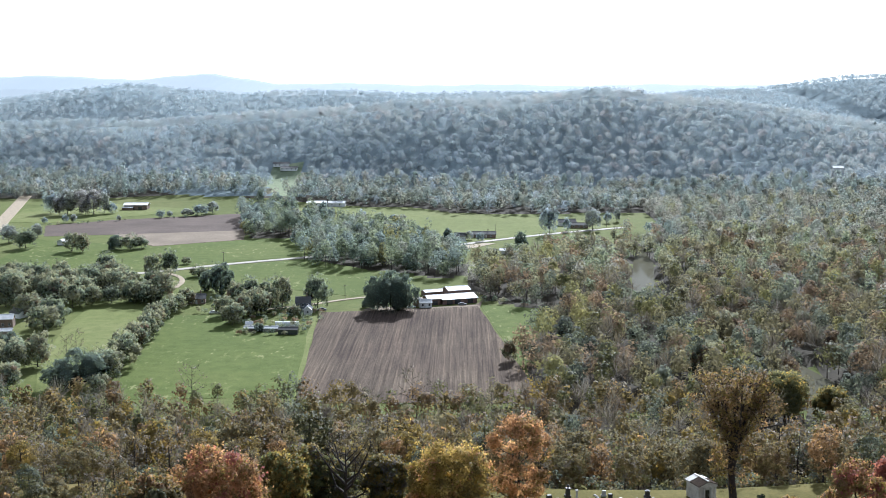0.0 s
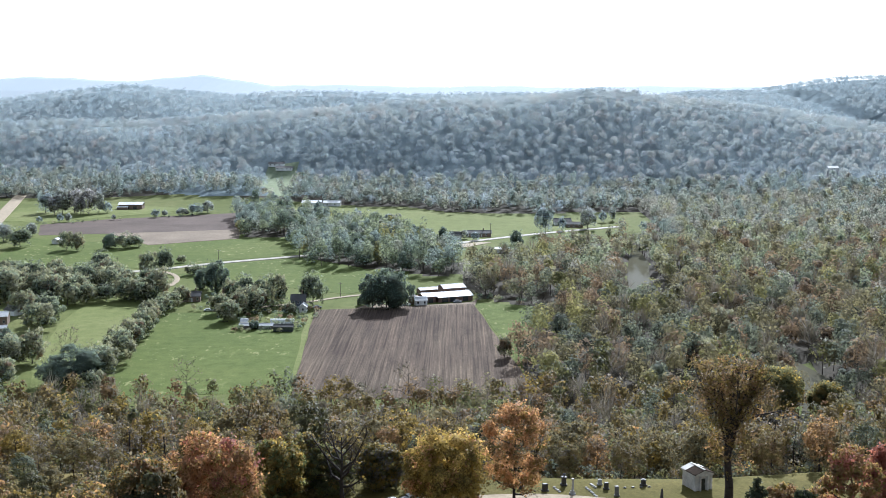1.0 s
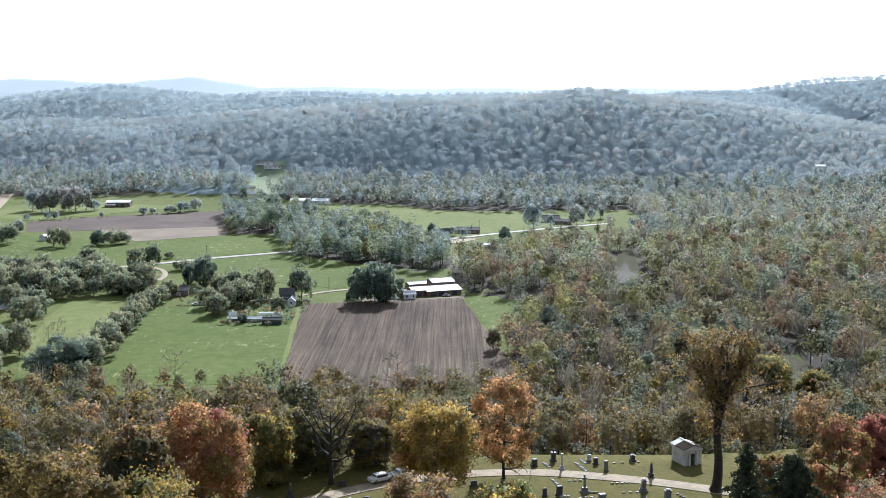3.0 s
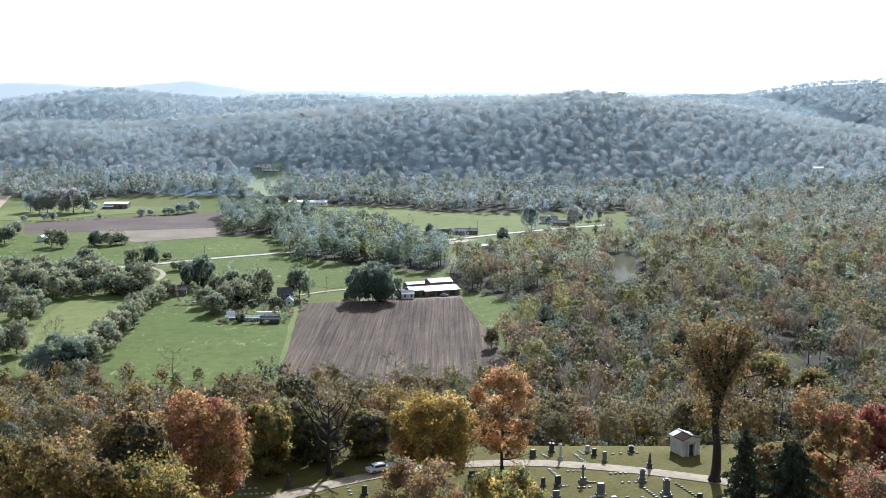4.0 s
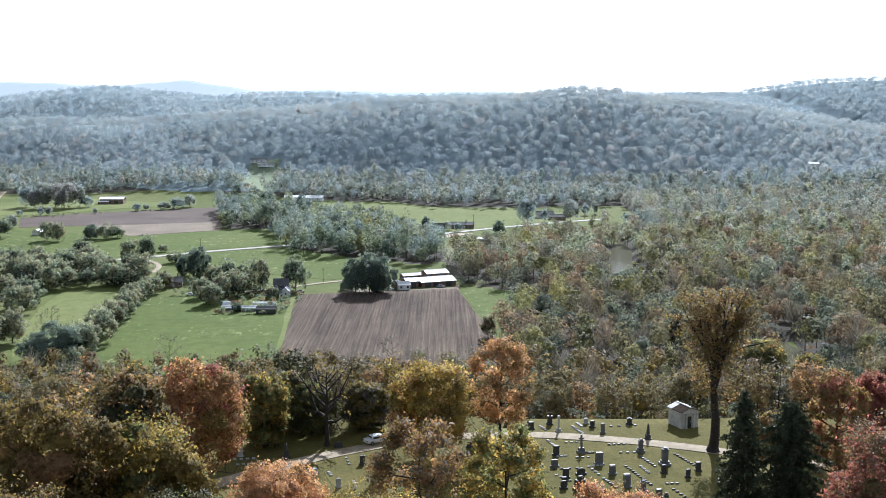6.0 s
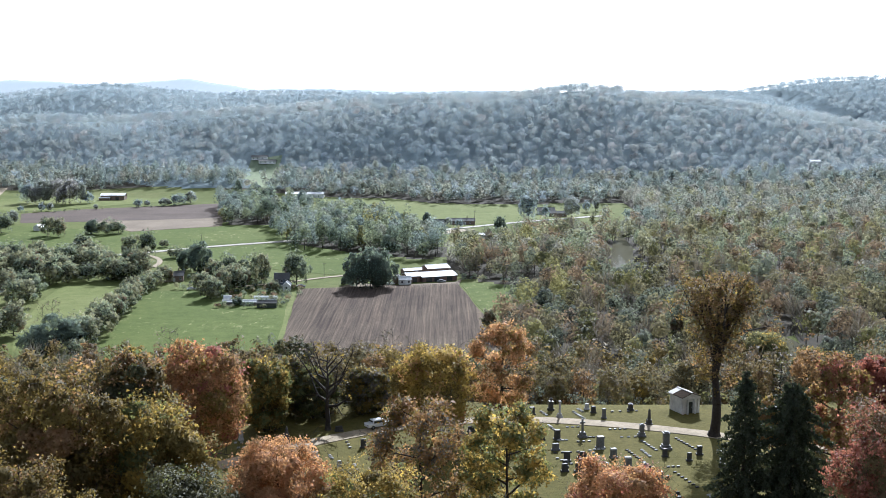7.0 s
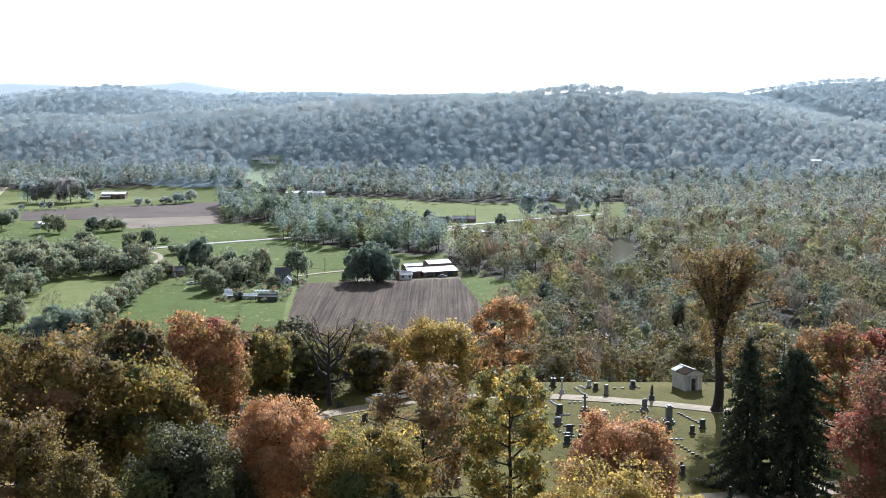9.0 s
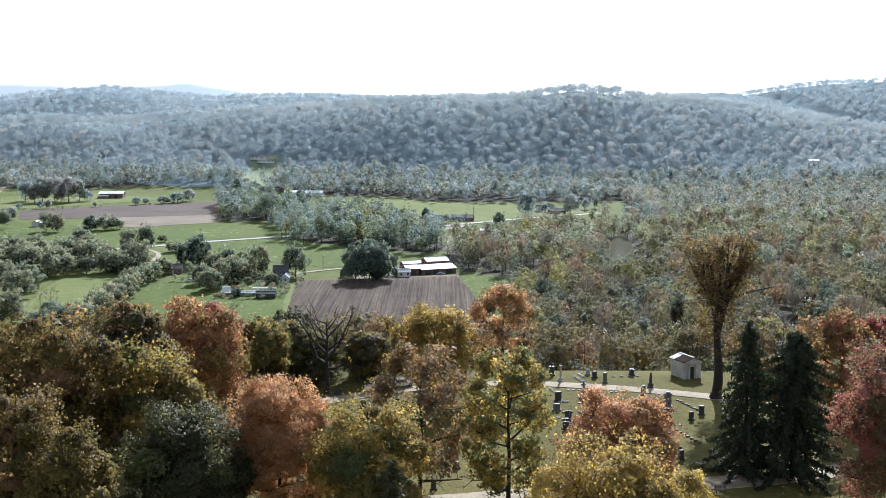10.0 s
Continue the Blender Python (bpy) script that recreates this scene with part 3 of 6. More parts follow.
# main hill and the spur beside it
def on_hill(a, b):
    return wooded(a, b) & in_sight(a, b) & (b > np.interp(a, [p[0] for p in HILL_EDGE], [p[1] for p in HILL_EDGE])) & ~inside(a, b, RIGHT_WOOD)


HOLLOW = [(-215, 1235), (-60, 1215), (40, 1165), (60, 1215), (-60, 1290), (-190, 1330)]
def at_foot(a, b):
    """The flat land before the hills, where taller trees stand."""
    return (b < 1330) & (height(a, b) < 9)


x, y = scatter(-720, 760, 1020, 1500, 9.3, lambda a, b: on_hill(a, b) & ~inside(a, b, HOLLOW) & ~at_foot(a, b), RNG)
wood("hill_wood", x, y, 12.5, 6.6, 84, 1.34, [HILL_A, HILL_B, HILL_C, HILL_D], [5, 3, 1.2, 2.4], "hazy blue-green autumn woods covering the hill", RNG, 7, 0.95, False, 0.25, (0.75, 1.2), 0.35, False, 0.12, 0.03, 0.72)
# the hollow's shade is put into a larger share of darker leaves
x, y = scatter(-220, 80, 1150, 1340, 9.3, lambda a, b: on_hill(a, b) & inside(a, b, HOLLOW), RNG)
wood("hollow_wood", x, y, 12.5, 6.6, 92, 1.28, [HILL_D, HILL_A], [2, 3], "blue-green woods in the hill's hollow, its shade tinted into the leaves", RNG, 7, 0.95, False, 0.25, (0.85, 1.13), 0.7, False, 0.12, 0.03, 0.85)
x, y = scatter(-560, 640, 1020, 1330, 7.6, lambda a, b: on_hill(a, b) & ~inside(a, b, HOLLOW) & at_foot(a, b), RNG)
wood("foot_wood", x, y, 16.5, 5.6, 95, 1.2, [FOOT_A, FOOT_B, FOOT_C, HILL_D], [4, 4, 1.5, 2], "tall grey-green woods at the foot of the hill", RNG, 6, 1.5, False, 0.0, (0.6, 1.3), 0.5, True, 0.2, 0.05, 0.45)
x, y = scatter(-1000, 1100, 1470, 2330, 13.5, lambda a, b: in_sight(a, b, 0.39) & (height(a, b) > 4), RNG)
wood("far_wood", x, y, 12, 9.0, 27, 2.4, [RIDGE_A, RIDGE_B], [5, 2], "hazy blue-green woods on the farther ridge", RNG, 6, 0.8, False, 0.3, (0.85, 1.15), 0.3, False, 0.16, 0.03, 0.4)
# river woods
x, y = scatter(-10, 520, 425, 1200, 10.2, lambda a, b: inside(a, b, RIGHT_WOOD) & in_sight(a, b) & (b > 425) & (river_distance(a, b) > np.where((b > 620) & (b < 790), 11.0, np.where(b < 530, 8.0, 2.5))), RNG)
near = y + RNG.normal(0, 40, len(y)) < 640
wood("river_wood", x[near], y[near], 16.5, 6.2, 340, 0.7, [RIVER_A, RIVER_B, RIVER_C, RIVER_D, TWIG, MOSS], [6, 5, 2.4, 3.4, 2, 1.6], "dense olive and grey autumn woods along the river", RNG, 7, 1.4, True, 0.0, (0.6, 1.25), 0.5, True, 0.3)
# farther reaches take the haze-coloured leaves, so distance is painted in
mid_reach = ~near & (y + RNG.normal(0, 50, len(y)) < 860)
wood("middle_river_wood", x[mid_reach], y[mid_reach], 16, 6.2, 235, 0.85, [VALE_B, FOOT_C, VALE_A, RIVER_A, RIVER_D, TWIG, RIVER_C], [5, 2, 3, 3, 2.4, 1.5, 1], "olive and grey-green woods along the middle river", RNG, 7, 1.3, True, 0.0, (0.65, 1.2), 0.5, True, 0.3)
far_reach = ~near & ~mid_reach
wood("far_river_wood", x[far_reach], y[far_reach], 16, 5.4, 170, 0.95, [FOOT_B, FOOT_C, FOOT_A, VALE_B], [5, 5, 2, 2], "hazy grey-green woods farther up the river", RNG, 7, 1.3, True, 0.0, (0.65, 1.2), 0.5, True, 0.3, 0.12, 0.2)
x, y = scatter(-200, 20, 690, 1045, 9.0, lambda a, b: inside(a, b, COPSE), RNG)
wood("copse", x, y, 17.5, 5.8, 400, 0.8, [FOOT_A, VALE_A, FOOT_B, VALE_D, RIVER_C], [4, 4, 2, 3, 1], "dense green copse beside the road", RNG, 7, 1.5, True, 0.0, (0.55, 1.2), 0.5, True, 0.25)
x, y = scatter(-170, 190, 262, 424, 6.6, lambda a, b: wooded(a, b) & in_sight(a, b), RNG)
wood("slope_wood", x, y, 14, 4.4, 215, 0.5, [RIVER_A, DUSK, OLIVE, UMBER, TWIG, RIVER_B, MOSS], [2, 5, 0.6, 2.6, 3.6, 1.2, 2.6], "mixed autumn woods at the foot of the slope", RNG, 7, 1.4, True, 0.0, (0.6, 1.2), 0.5, True, 0.4)
GROVE = [(-100, 168), (-52, 172), (-36, 190), (-26, 196), (-14, 200), (-6, 206), (4, 211), (4, 217), (-110, 217)]
x, y = scatter(-120, 120, 165, 290, 3.4, lambda a, b: ((b > 213.5) | inside(a, b, GROVE)) & (np.abs(a) < b * 0.4 + 6), RNG)
wood("undergrowth", x, y, 3.2, 2.1, 40, 0.3, [DUSK, MOSS, RIVER_C, TWIG, RIVER_B], [3, 2.5, 2, 2, 3.5], "low brush and saplings under the slope trees", RNG, 4, 0.9)


# shrubs round the farm yards, along fences and lanes
YARDS = [[(-104, 549), (-90, 546), (-74, 544), (-70, 556), (-74, 575), (-78, 548), (-90, 551), (-103, 554)], [(-70, 575), (-76, 575), (-76, 592), (-84, 594), (-92, 585), (-90, 572), (-98, 572), (-98, 596), (-70, 600)], [(-108, 592), (-92, 600), (-74, 592), (-73, 556), (-90, 560), (-106, 562)], [(-128, 600), (-90, 600), (-90, 630), (-135, 640)], [(-228, 640), (-150, 612), (-148, 630), (-225, 690)], [(-44, 612), (-30, 612), (-32, 624), (-46, 624)], [(-160, 604), (-122, 592), (-121, 597), (-158, 610)], [(5, 628), (44, 606), (46, 612), (8, 640)]]
x, y = scatter(-230, 50, 545, 692, 4.2, lambda a, b: np.any([inside(a, b, q) for q in YARDS], axis=0) & (RNG.random(a.shape) < 0.62), RNG)
wood("yard_shrubs", x, y, 3.4, 2.3, 60, 0.5, [VALE_A, VALE_D, VALE_B, RIVER_D], [4, 3, 3, 1], "mixed green shrubs round the farm yards", RNG, 4, 1.2)
x, y = scatter(-340, -225, 930, 1010, 6, lambda a, b: (np.abs(b - (948 + (a + 331) * 0.58)) < 4) & (RNG.random(a.shape) < 0.6), RNG)
wood("fence_shrubs", x, y, 2.6, 2.2, 50, 0.6, [VALE_A, VALE_B], [2, 2], "low shrubs along the pasture fence", RNG, 4, 1.0)

# ---- single trees ----
def tubes(segs, sides):
    """Tapered tubes for (p0, p1, r0, r1) rows."""
    s = np.array([(*a, *b, r0, r1) for a, b, r0, r1 in segs])
    p0, p1, r0, r1 = s[:, :3], s[:, 3:6], s[:, 6], s[:, 7]
    d = p1 - p0
    d /= np.maximum(np.linalg.norm(d, axis=1, keepdims=True), 1e-6)
    ref = np.where(np.abs(d[:, 2:3]) > 0.9, [[1.0, 0, 0]], [[0, 0, 1.0]])
    u = np.cross(d, ref)
    u /= np.linalg.norm(u, axis=1, keepdims=True)
    w = np.cross(d, u)
    a = np.arange(sides) * 2 * np.pi / sides
    ring = np.cos(a)[None, :, None] * u[:, None] + np.sin(a)[None, :, None] * w[:, None]
    v = np.concatenate([p0[:, None] + ring * r0[:, None, None], p1[:, None] + ring * r1[:, None, None]], 1)
    k = np.arange(sides)
    f = np.stack([k, (k + 1) % sides, (k + 1) % sides + sides, k + sides], 1)
    f = f[None] + (np.arange(len(s)) * 2 * sides)[:, None, None]
    return v.reshape(-1, 3), f.reshape(-1, 4)


def skeleton_of(rng, H, R, low, limbs=18, subs=7, twigs=6, trunk=0.017, upright=0.75, top_heavy=0.0, stout=1.0):
    """Trunk, limbs, branches and twigs of a broad-leaved tree; returns thick and thin pieces and the twig tips."""
    thick, thin, tips = [], [], []
    r0 = H * trunk
    pts = [np.zeros(3)]
    n = 7
    for i in range(1, n + 1):
        w = rng.normal(0, 0.012 * H, 2) * (i / n)
        pts.append(np.array([w[0], w[1], H * 0.9 * i / n]))
    rad = [r0 * (1 - 0.86 * (i / n) ** 0.9) for i in range(n + 1)]
    thick.append((pts[0] - [0, 0, 1.0], pts[0] + [0, 0, 0.5], r0 * 1.7, r0 * 1.1))
    for i in range(n):
        thick.append((pts[i], pts[i + 1], rad[i], rad[i + 1]))
    for i in range(limbs):
        u = low + (0.96 - low) * ((i + rng.uniform(0, 0.8)) / limbs)
        k = u * n / 0.9 * 0.9
        j = min(int(k), n - 1)
        base = pts[j] + (pts[j + 1] - pts[j]) * (k - j)
        rel = (u - low) / (1 - low)
        reach = R * (math.sqrt(max(0.04, 1 - ((rel - 0.42 - top_heavy) / 0.64) ** 2))) * rng.uniform(0.75, 1.1)
        az = i * 2.4 + rng.uniform(-0.4, 0.4)
        out = np.array([math.cos(az), math.sin(az), 0])
        rise = reach * (upright * rng.uniform(0.5, 1.1) * (0.15 + 0.85 * rel) + 0.45 * rel)
        rise = min(rise, H * 1.0 - base[2]) if base[2] + rise > H else rise
        end = base + out * reach + [0, 0, rise]
        mid = base + out * reach * 0.5 + [0, 0, rise * 0.35] + rng.normal(0, 0.05 * R, 3)
        rl = max(0.04, rad[j] * 0.5) * stout
        thick.append((base, mid, rl, rl * 0.65))
        thick.append((mid, end, rl * 0.65, rl * 0.2))
        for s in range(subs):
            q = 0.3 + 0.7 * (s + rng.uniform(0, 0.9)) / subs
            b = mid + (end - mid) * (q * 2 - 1) if q > 0.5 else base + (mid - base) * q * 2
            ln = R * rng.uniform(0.28, 0.5) * (1.15 - 0.5 * q)
            d = out * 0.5 + rng.normal(0, 0.7, 3) + [0, 0, 0.45]
            d /= np.linalg.norm(d)
            e = b + d * ln
            thin.append((b, e, rl * 0.3, rl * 0.1))
            for t in range(twigs):
                g = b + (e - b) * rng.uniform(0.35, 1.0)
                d2 = d * 0.5 + rng.normal(0, 0.7, 3) + [0, 0, 0.2]
                d2 /= np.linalg.norm(d2)
                tip = g + d2 * ln * rng.uniform(0.35, 0.7)
                thin.append((g, tip, rl * 0.12, rl * 0.04))
                tips.append(tip)
        tips.append(end)
    tips.append(pts[-1] + [0, 0, 0.06 * H])
    return thick, thin, np.array(tips)


def vase_of(rng, H, R, low):
    """A bare trunk that parts into steep leaders and flares to a broad, thin top."""
    thick, thin, tips = [], [], []
    r0 = H * 0.031
    pts = [np.array([0.25 * math.sin(i * 1.1), 0.2 * math.cos(i * 1.7), H * 0.62 * i / 6]) for i in range(7)]
    thick.append((pts[0] - [0, 0, 1.0], pts[0] + [0, 0, 0.9], r0 * 1.9, r0 * 1.1))
    for i in range(6):
        thick.append((pts[i], pts[i + 1], r0 * (1.05 - 0.11 * i), r0 * (0.94 - 0.11 * i)))
    leaders = 15
    for i in range(leaders):
        az = i * 2.4 + rng.uniform(-0.3, 0.3)
        out = np.array([math.cos(az), math.sin(az), 0])
        h = H * (low + 0.26 * i / leaders)
        base = np.array([0, 0, h])
        reach = R * rng.uniform(0.4, 1.0) * (0.75 + 0.25 * i / leaders)
        top = H * (0.99 - 0.13 * (reach / R) ** 2 - rng.uniform(0, 0.07))
        line = [base] + [base + out * reach * a + [0, 0, (top - h) * b] + rng.normal(0, 0.25, 3) for a, b in ((0.3, 0.3), (0.62, 0.64), (1.0, 1.0))]
        rl = r0 * rng.uniform(0.28, 0.42)
        for a, b, k in zip(line, line[1:], (1.0, 0.7, 0.42)):
            thick.append((a, b, rl * k, rl * k * 0.66))
        for q in rng.uniform(0.9, 3.0, 12):
            j = min(2, int(q))
            b = line[j] + (line[j + 1] - line[j]) * (q - j)
            d = unit(out * 0.5 + rng.normal(0, 0.6, 3) + [0, 0, 0.5])
            ln = R * rng.uniform(0.16, 0.34)
            thin.append((b, b + d * ln, rl * 0.26, rl * 0.09))
            for t in range(5):
                g = b + d * ln * rng.uniform(0.35, 1.0)
                tip = g + unit(d * 0.6 + rng.normal(0, 0.6, 3) + [0, 0, 0.15]) * ln * rng.uniform(0.3, 0.6)
                thin.append((g, tip, rl * 0.11, rl * 0.04))
                tips.append(tip)
    # thin hanging shoots round the middle of the trunk
    for i in range(70):
        az, z = rng.uniform(0, 6.28), H * rng.uniform(0.32, 0.68)
        e = np.array([math.cos(az) * rng.uniform(1.2, 3.2), math.sin(az) * rng.uniform(1.2, 3.2), z + rng.uniform(-0.8, 0.8)])
        thin.append((np.array([0, 0, z]), e, 0.06, 0.02))
        tips.extend(e + rng.normal(0, 0.5, (3, 3)))
    limb = np.array([R * 1.12, -0.5, H * 0.68])
    thick.append((np.array([0, 0, H * 0.58]), limb * [0.55, 1, 0.955], 0.22, 0.15))
    thick.append((limb * [0.55, 1, 0.955], limb, 0.15, 0.05))
    tips.extend(limb + rng.normal(0, 0.8, (8, 3)))
    return thick, thin, np.array(tips)


def broadleaf(label, mats, H, R, low=0.3, leaves=20, size=0.3, clump=0.1, seed=1, share=(1,), category="tree", bare_tips=0.0, min_twig=True, fill=2.6, shell=0.35, lobes=62, lobe_size=1.0, form=None, **kw):
    """A tree as a thing: trunk with all its limbs, and a crown of leaf clumps round the twigs."""
    rng = np.random.default_rng(seed)
    thick, thin, tips = (form or skeleton_of)(rng, H, R, low, **kw)
    root = tagged(new("tree"), label, category)
    v, f = tubes(thick, 6)
    if min_twig:
        v2, f2 = tubes(thin, 3)
        v, f = np.concatenate([v, v2]), np.concatenate([f, f2 + len(v)])
    new("trunk", mesh_of("trunk", v, f, [BARK], None, True)).parent = root
    if leaves:
        if bare_tips:
            tips = tips[rng.random(len(tips)) > bare_tips]
        mid, half = np.array([0, 0, H * (low + 1) / 2]), np.array([R, R, H * (1 - low) / 2])
        total = int(len(tips) * leaves * fill)
        lobed = 0 if bare_tips or not shell else 0.5 + shell
        keep_in = 3.0 if form else 1.0
        reach = np.linalg.norm((tips - mid) / half, axis=1, keepdims=True)
        tips = mid + (tips - mid) * np.minimum(1, keep_in * rng.uniform(0.74, 1.04, reach.shape) / np.maximum(reach, 1e-6))
        waves, phase = rng.normal(size=(3, 5)) * 2.6, rng.uniform(0, 6, 5)
        centre, size_out, way, pick = [], [], [], []
        if lobed:
            # billowing lobes set round the crown on the limbs, each clad in leaves on its outside
            nl = int(lobes * rng.uniform(0.9, 1.15))
            k = np.arange(nl) + 0.5
            lz = 1 - 1.8 * k / nl
            az = k * 2.39996 + rng.normal(0, 0.25, nl)
            out = np.stack([np.cos(az) * np.sqrt(1 - lz * lz), np.sin(az) * np.sqrt(1 - lz * lz), lz], 1)
            bulge = 0.96 + 0.15 * np.sin(out @ waves + phase).sum(1, keepdims=True) / 1.6
            lr = rng.uniform(0.13, 0.29, nl) * lobe_size
            lc = out * (1 - lr[:, None] - rng.uniform(0.0, 0.3, (nl, 1))) * bulge
            kept = lr ** 2 * (rng.random(nl) > 0.14)
            which = rng.choice(nl, int(total * min(0.9, lobed)), p=kept / kept.sum())
            d = unit(rng.normal(size=(len(which), 3)) + out[which] * 0.7 + [0, 0, 0.45])
            flat = np.array([R, R, min(R, half[2]) * 0.8])
            shell_at = lr[which][:, None] * rng.normal(0.96, 0.1, (len(which), 1)) * (1 + 0.16 * np.sin(d @ (waves * 2.6) + which[:, None]).sum(1, keepdims=True) / 1.6)
            centre.append(mid + lc[which] * half + d * shell_at * flat)
            way.append(d * 0.8 + out[which] * 0.35 + [0, 0, 0.15])
            mat_of = rng.choice(len(mats), nl, p=np.array(share) / sum(share))
            pick.append(mat_of[which])
        rest = total - (len(centre[0]) if centre else 0)
        at = rng.integers(0, len(tips), rest)
        off = rng.normal(0, clump * R * 0.6, (rest, 3)) * [1, 1, 0.7]
        c = tips[at] + off
        centre.append(c)
        way.append(off / (clump * R) * 0.6 + (c - mid) / half * 0.4 + [0, 0, 0.3])
        pick.append(rng.choice(len(mats), len(tips), p=np.array(share) / sum(share))[at])
        c, way, pick = np.concatenate(centre), np.concatenate(way), np.concatenate(pick)
        c[:, 2] = np.maximum(c[:, 2], 0.4)
        stray = rng.random(len(c)) < 0.06
        pick[stray] = rng.choice(len(mats), int(stray.sum()), p=np.array(share) / sum(share))
        way = unit(way) + rng.normal(size=c.shape) * 0.18
        nrm = way * 0.8 + rng.normal(size=c.shape) * 0.7
        v, f, soft = soft_leaves(c, nrm, way, size * rng.uniform(0.6, 1.35, len(c)), rng)
        new("crown", mesh_of("crown", v, f, mats, pick, True, soft)).parent = root
    return root


def conifer(label, mat, H, R, seed=1, droop=0.35, leaves=11, size=0.3, gap=0.55, low=0.04, slim=0.75):
    """A dark spruce: whorls of drooping boughs round a straight trunk."""
    rng = np.random.default_rng(seed)
    segs, c = [(np.zeros(3) - [0, 0, 1], np.array([0, 0, H * 0.5]), H * 0.016, H * 0.01), (np.array([0, 0, H * 0.5]), np.array([0, 0, H]), H * 0.01, 0.02)], []
    z = H * low
    while z < H * 0.985:
        rel = z / H
        reach = R * (1 - rel) ** slim * rng.uniform(0.5, 1.15)
        for a in np.arange(0, 6.28, 6.28 / rng.integers(4, 7)) + rng.uniform(0, 6):
            r = reach * rng.uniform(0.4, 1.2)
            o = np.array([math.cos(a), math.sin(a), 0])
            b = np.array([0, 0, z])
            e = b + o * r + [0, 0, -droop * r + 0.1]
            segs.append((b, e, 0.05, 0.015))
            m = max(3, int(leaves * r))
            k = rng.uniform(0.15, 1.0, m) ** 0.8
            pts = b + (e - b) * k[:, None] + rng.normal(0, 0.16, (m, 3)) - [0, 0, 0.16]
            c.append(pts)
        z += gap * rng.uniform(0.7, 1.2) * (1.1 - 0.4 * rel)
    root = tagged(new("conifer_tree"), label, "conifer")
    v, f = tubes(segs, 4)
    new("trunk", mesh_of("trunk", v, f, [BARK], None, True)).parent = root
    c = np.concatenate(c)
    v, f = leaf_quads(c, rng.normal(size=c.shape) * [1, 1, 0.6], size * rng.uniform(0.6, 1.3, len(c)), rng)
    new("crown", mesh_of("crown", v, f, [mat])).parent = root
    return root


def stand(tree, x, y, turn=0.0, grow=1.0):
    tree.matrix_world = pose(x, y, float(height(x, y)) - 0.05, 0, 0, turn) @ Matrix.Scale(grow, 4)
    return tree


# cemetery trees, each as it is
stand(broadleaf("tall olive-brown oak turning in autumn", [OAK, RUST, OLIVE], 25.7, 7.6, 0.15, 24, 0.22, 0.11, 11, (5, 2, 2)), -43.8, 133)
stand(broadleaf("olive-brown oak at the cemetery's edge", [OAK, OLIVE], 22.4, 6.6, 0.15, 22, 0.23, 0.12, 12, (3, 1)), -55.2, 142)
stand(broadleaf("dark olive oak with rusty patches", [OAK, RUST, DEEP], 24.3, 5.6, 0.15, 22, 0.23, 0.12, 13, (4, 2, 2)), -40.1, 150)
stand(broadleaf("maple turned salmon red with orange lower leaves", [ORANGE, RUST, RED, OLIVE], 19.5, 7.8, 0.12, 19, 0.21, 0.1, 14, (4, 2.5, 1.2, 2.2), shell=0.15), -35.5, 172)
stand(broadleaf("round-crowned tree with yellowish olive leaves", [OLIVE, YELLOW, GREEN], 20.1, 7.2, 0.1, 26, 0.21, 0.11, 15, (5, 2, 2)), -35, 141)
stand(broadleaf("oak with mixed olive and yellow-orange leaves", [OAK, OLIVE, RUST], 24.2, 5.4, 0.1, 36, 0.148, 0.12, 16, (4, 2, 1)), -38.9, 108)
stand(broadleaf("green and olive tree below a tall oak", [OAK, OLIVE], 21.1, 4.6, 0.1, 36, 0.14, 0.14, 17, (3, 2)), -33.1, 104)
stand(broadleaf("evergreen magnolia with dark glossy leaves", [DEEP, GREEN], 19.1, 6.8, 0.04, 51, 0.148, 0.11, 18, (6, 1)), -25.7, 117)
stand(broadleaf("dome-shaped maple turned orange", [ORANGE, ORANGE, RUST], 19.8, 6.4, 0.22, 45, 0.129, 0.1, 19, (4, 3, 1), shell=0.12), -17.2, 124)
stand(broadleaf("dense tree with pale yellow-green leaves", [OLIVE, YELLOW, GREEN], 19.4, 6.9, 0.05, 51, 0.14, 0.1, 20, (4, 3, 2)), -7.3, 118)
stand(conifer("young blue-green pine under broad trees", DEEP, 15.2, 4.0, 21, 0.1, 22, 0.26, 0.5, 0.0, 0.5), -4.7, 110)
stand(broadleaf("thin-leaved tree turned rusty brown", [RUST, TWIG, OLIVE], 19.8, 6.4, 0.16, 8, 0.19, 0.11, 22, (4, 1.5, 1.5), shell=0, stout=1.3), -2.6, 140)
stand(broadleaf("maple turned golden yellow with thin outer twigs", [YELLOW, ORANGE, OLIVE], 16.0, 7.0, 0.12, 15, 0.21, 0.1, 23, (4, 1.4, 2.6), shell=0.1), -1.4, 187)
stand(broadleaf("bare dark tree with upswept branches", [OLIVE], 13.8, 5.8, 0.3, 0.12, 0.23, 0.1, 24, (1,), limbs=13, subs=6, twigs=5, upright=3.0, trunk=0.036, shell=0, stout=1.7), -18.8, 194)
stand(broadleaf("ivy-clad tree beside the cemetery drive", [OLIVE, GREEN, TWIG], 10.5, 4.0, 0.0, 10, 0.20, 0.12, 25, (2, 1, 1), shell=0), -27.1, 203)
stand(broadleaf("slim tree with orange-brown autumn leaves", [ORANGE, RUST, OLIVE], 18.4, 5.6, 0.1, 8, 0.2, 0.12, 26, (3, 3, 1), limbs=16, shell=0, stout=1.3), 9.8, 197)
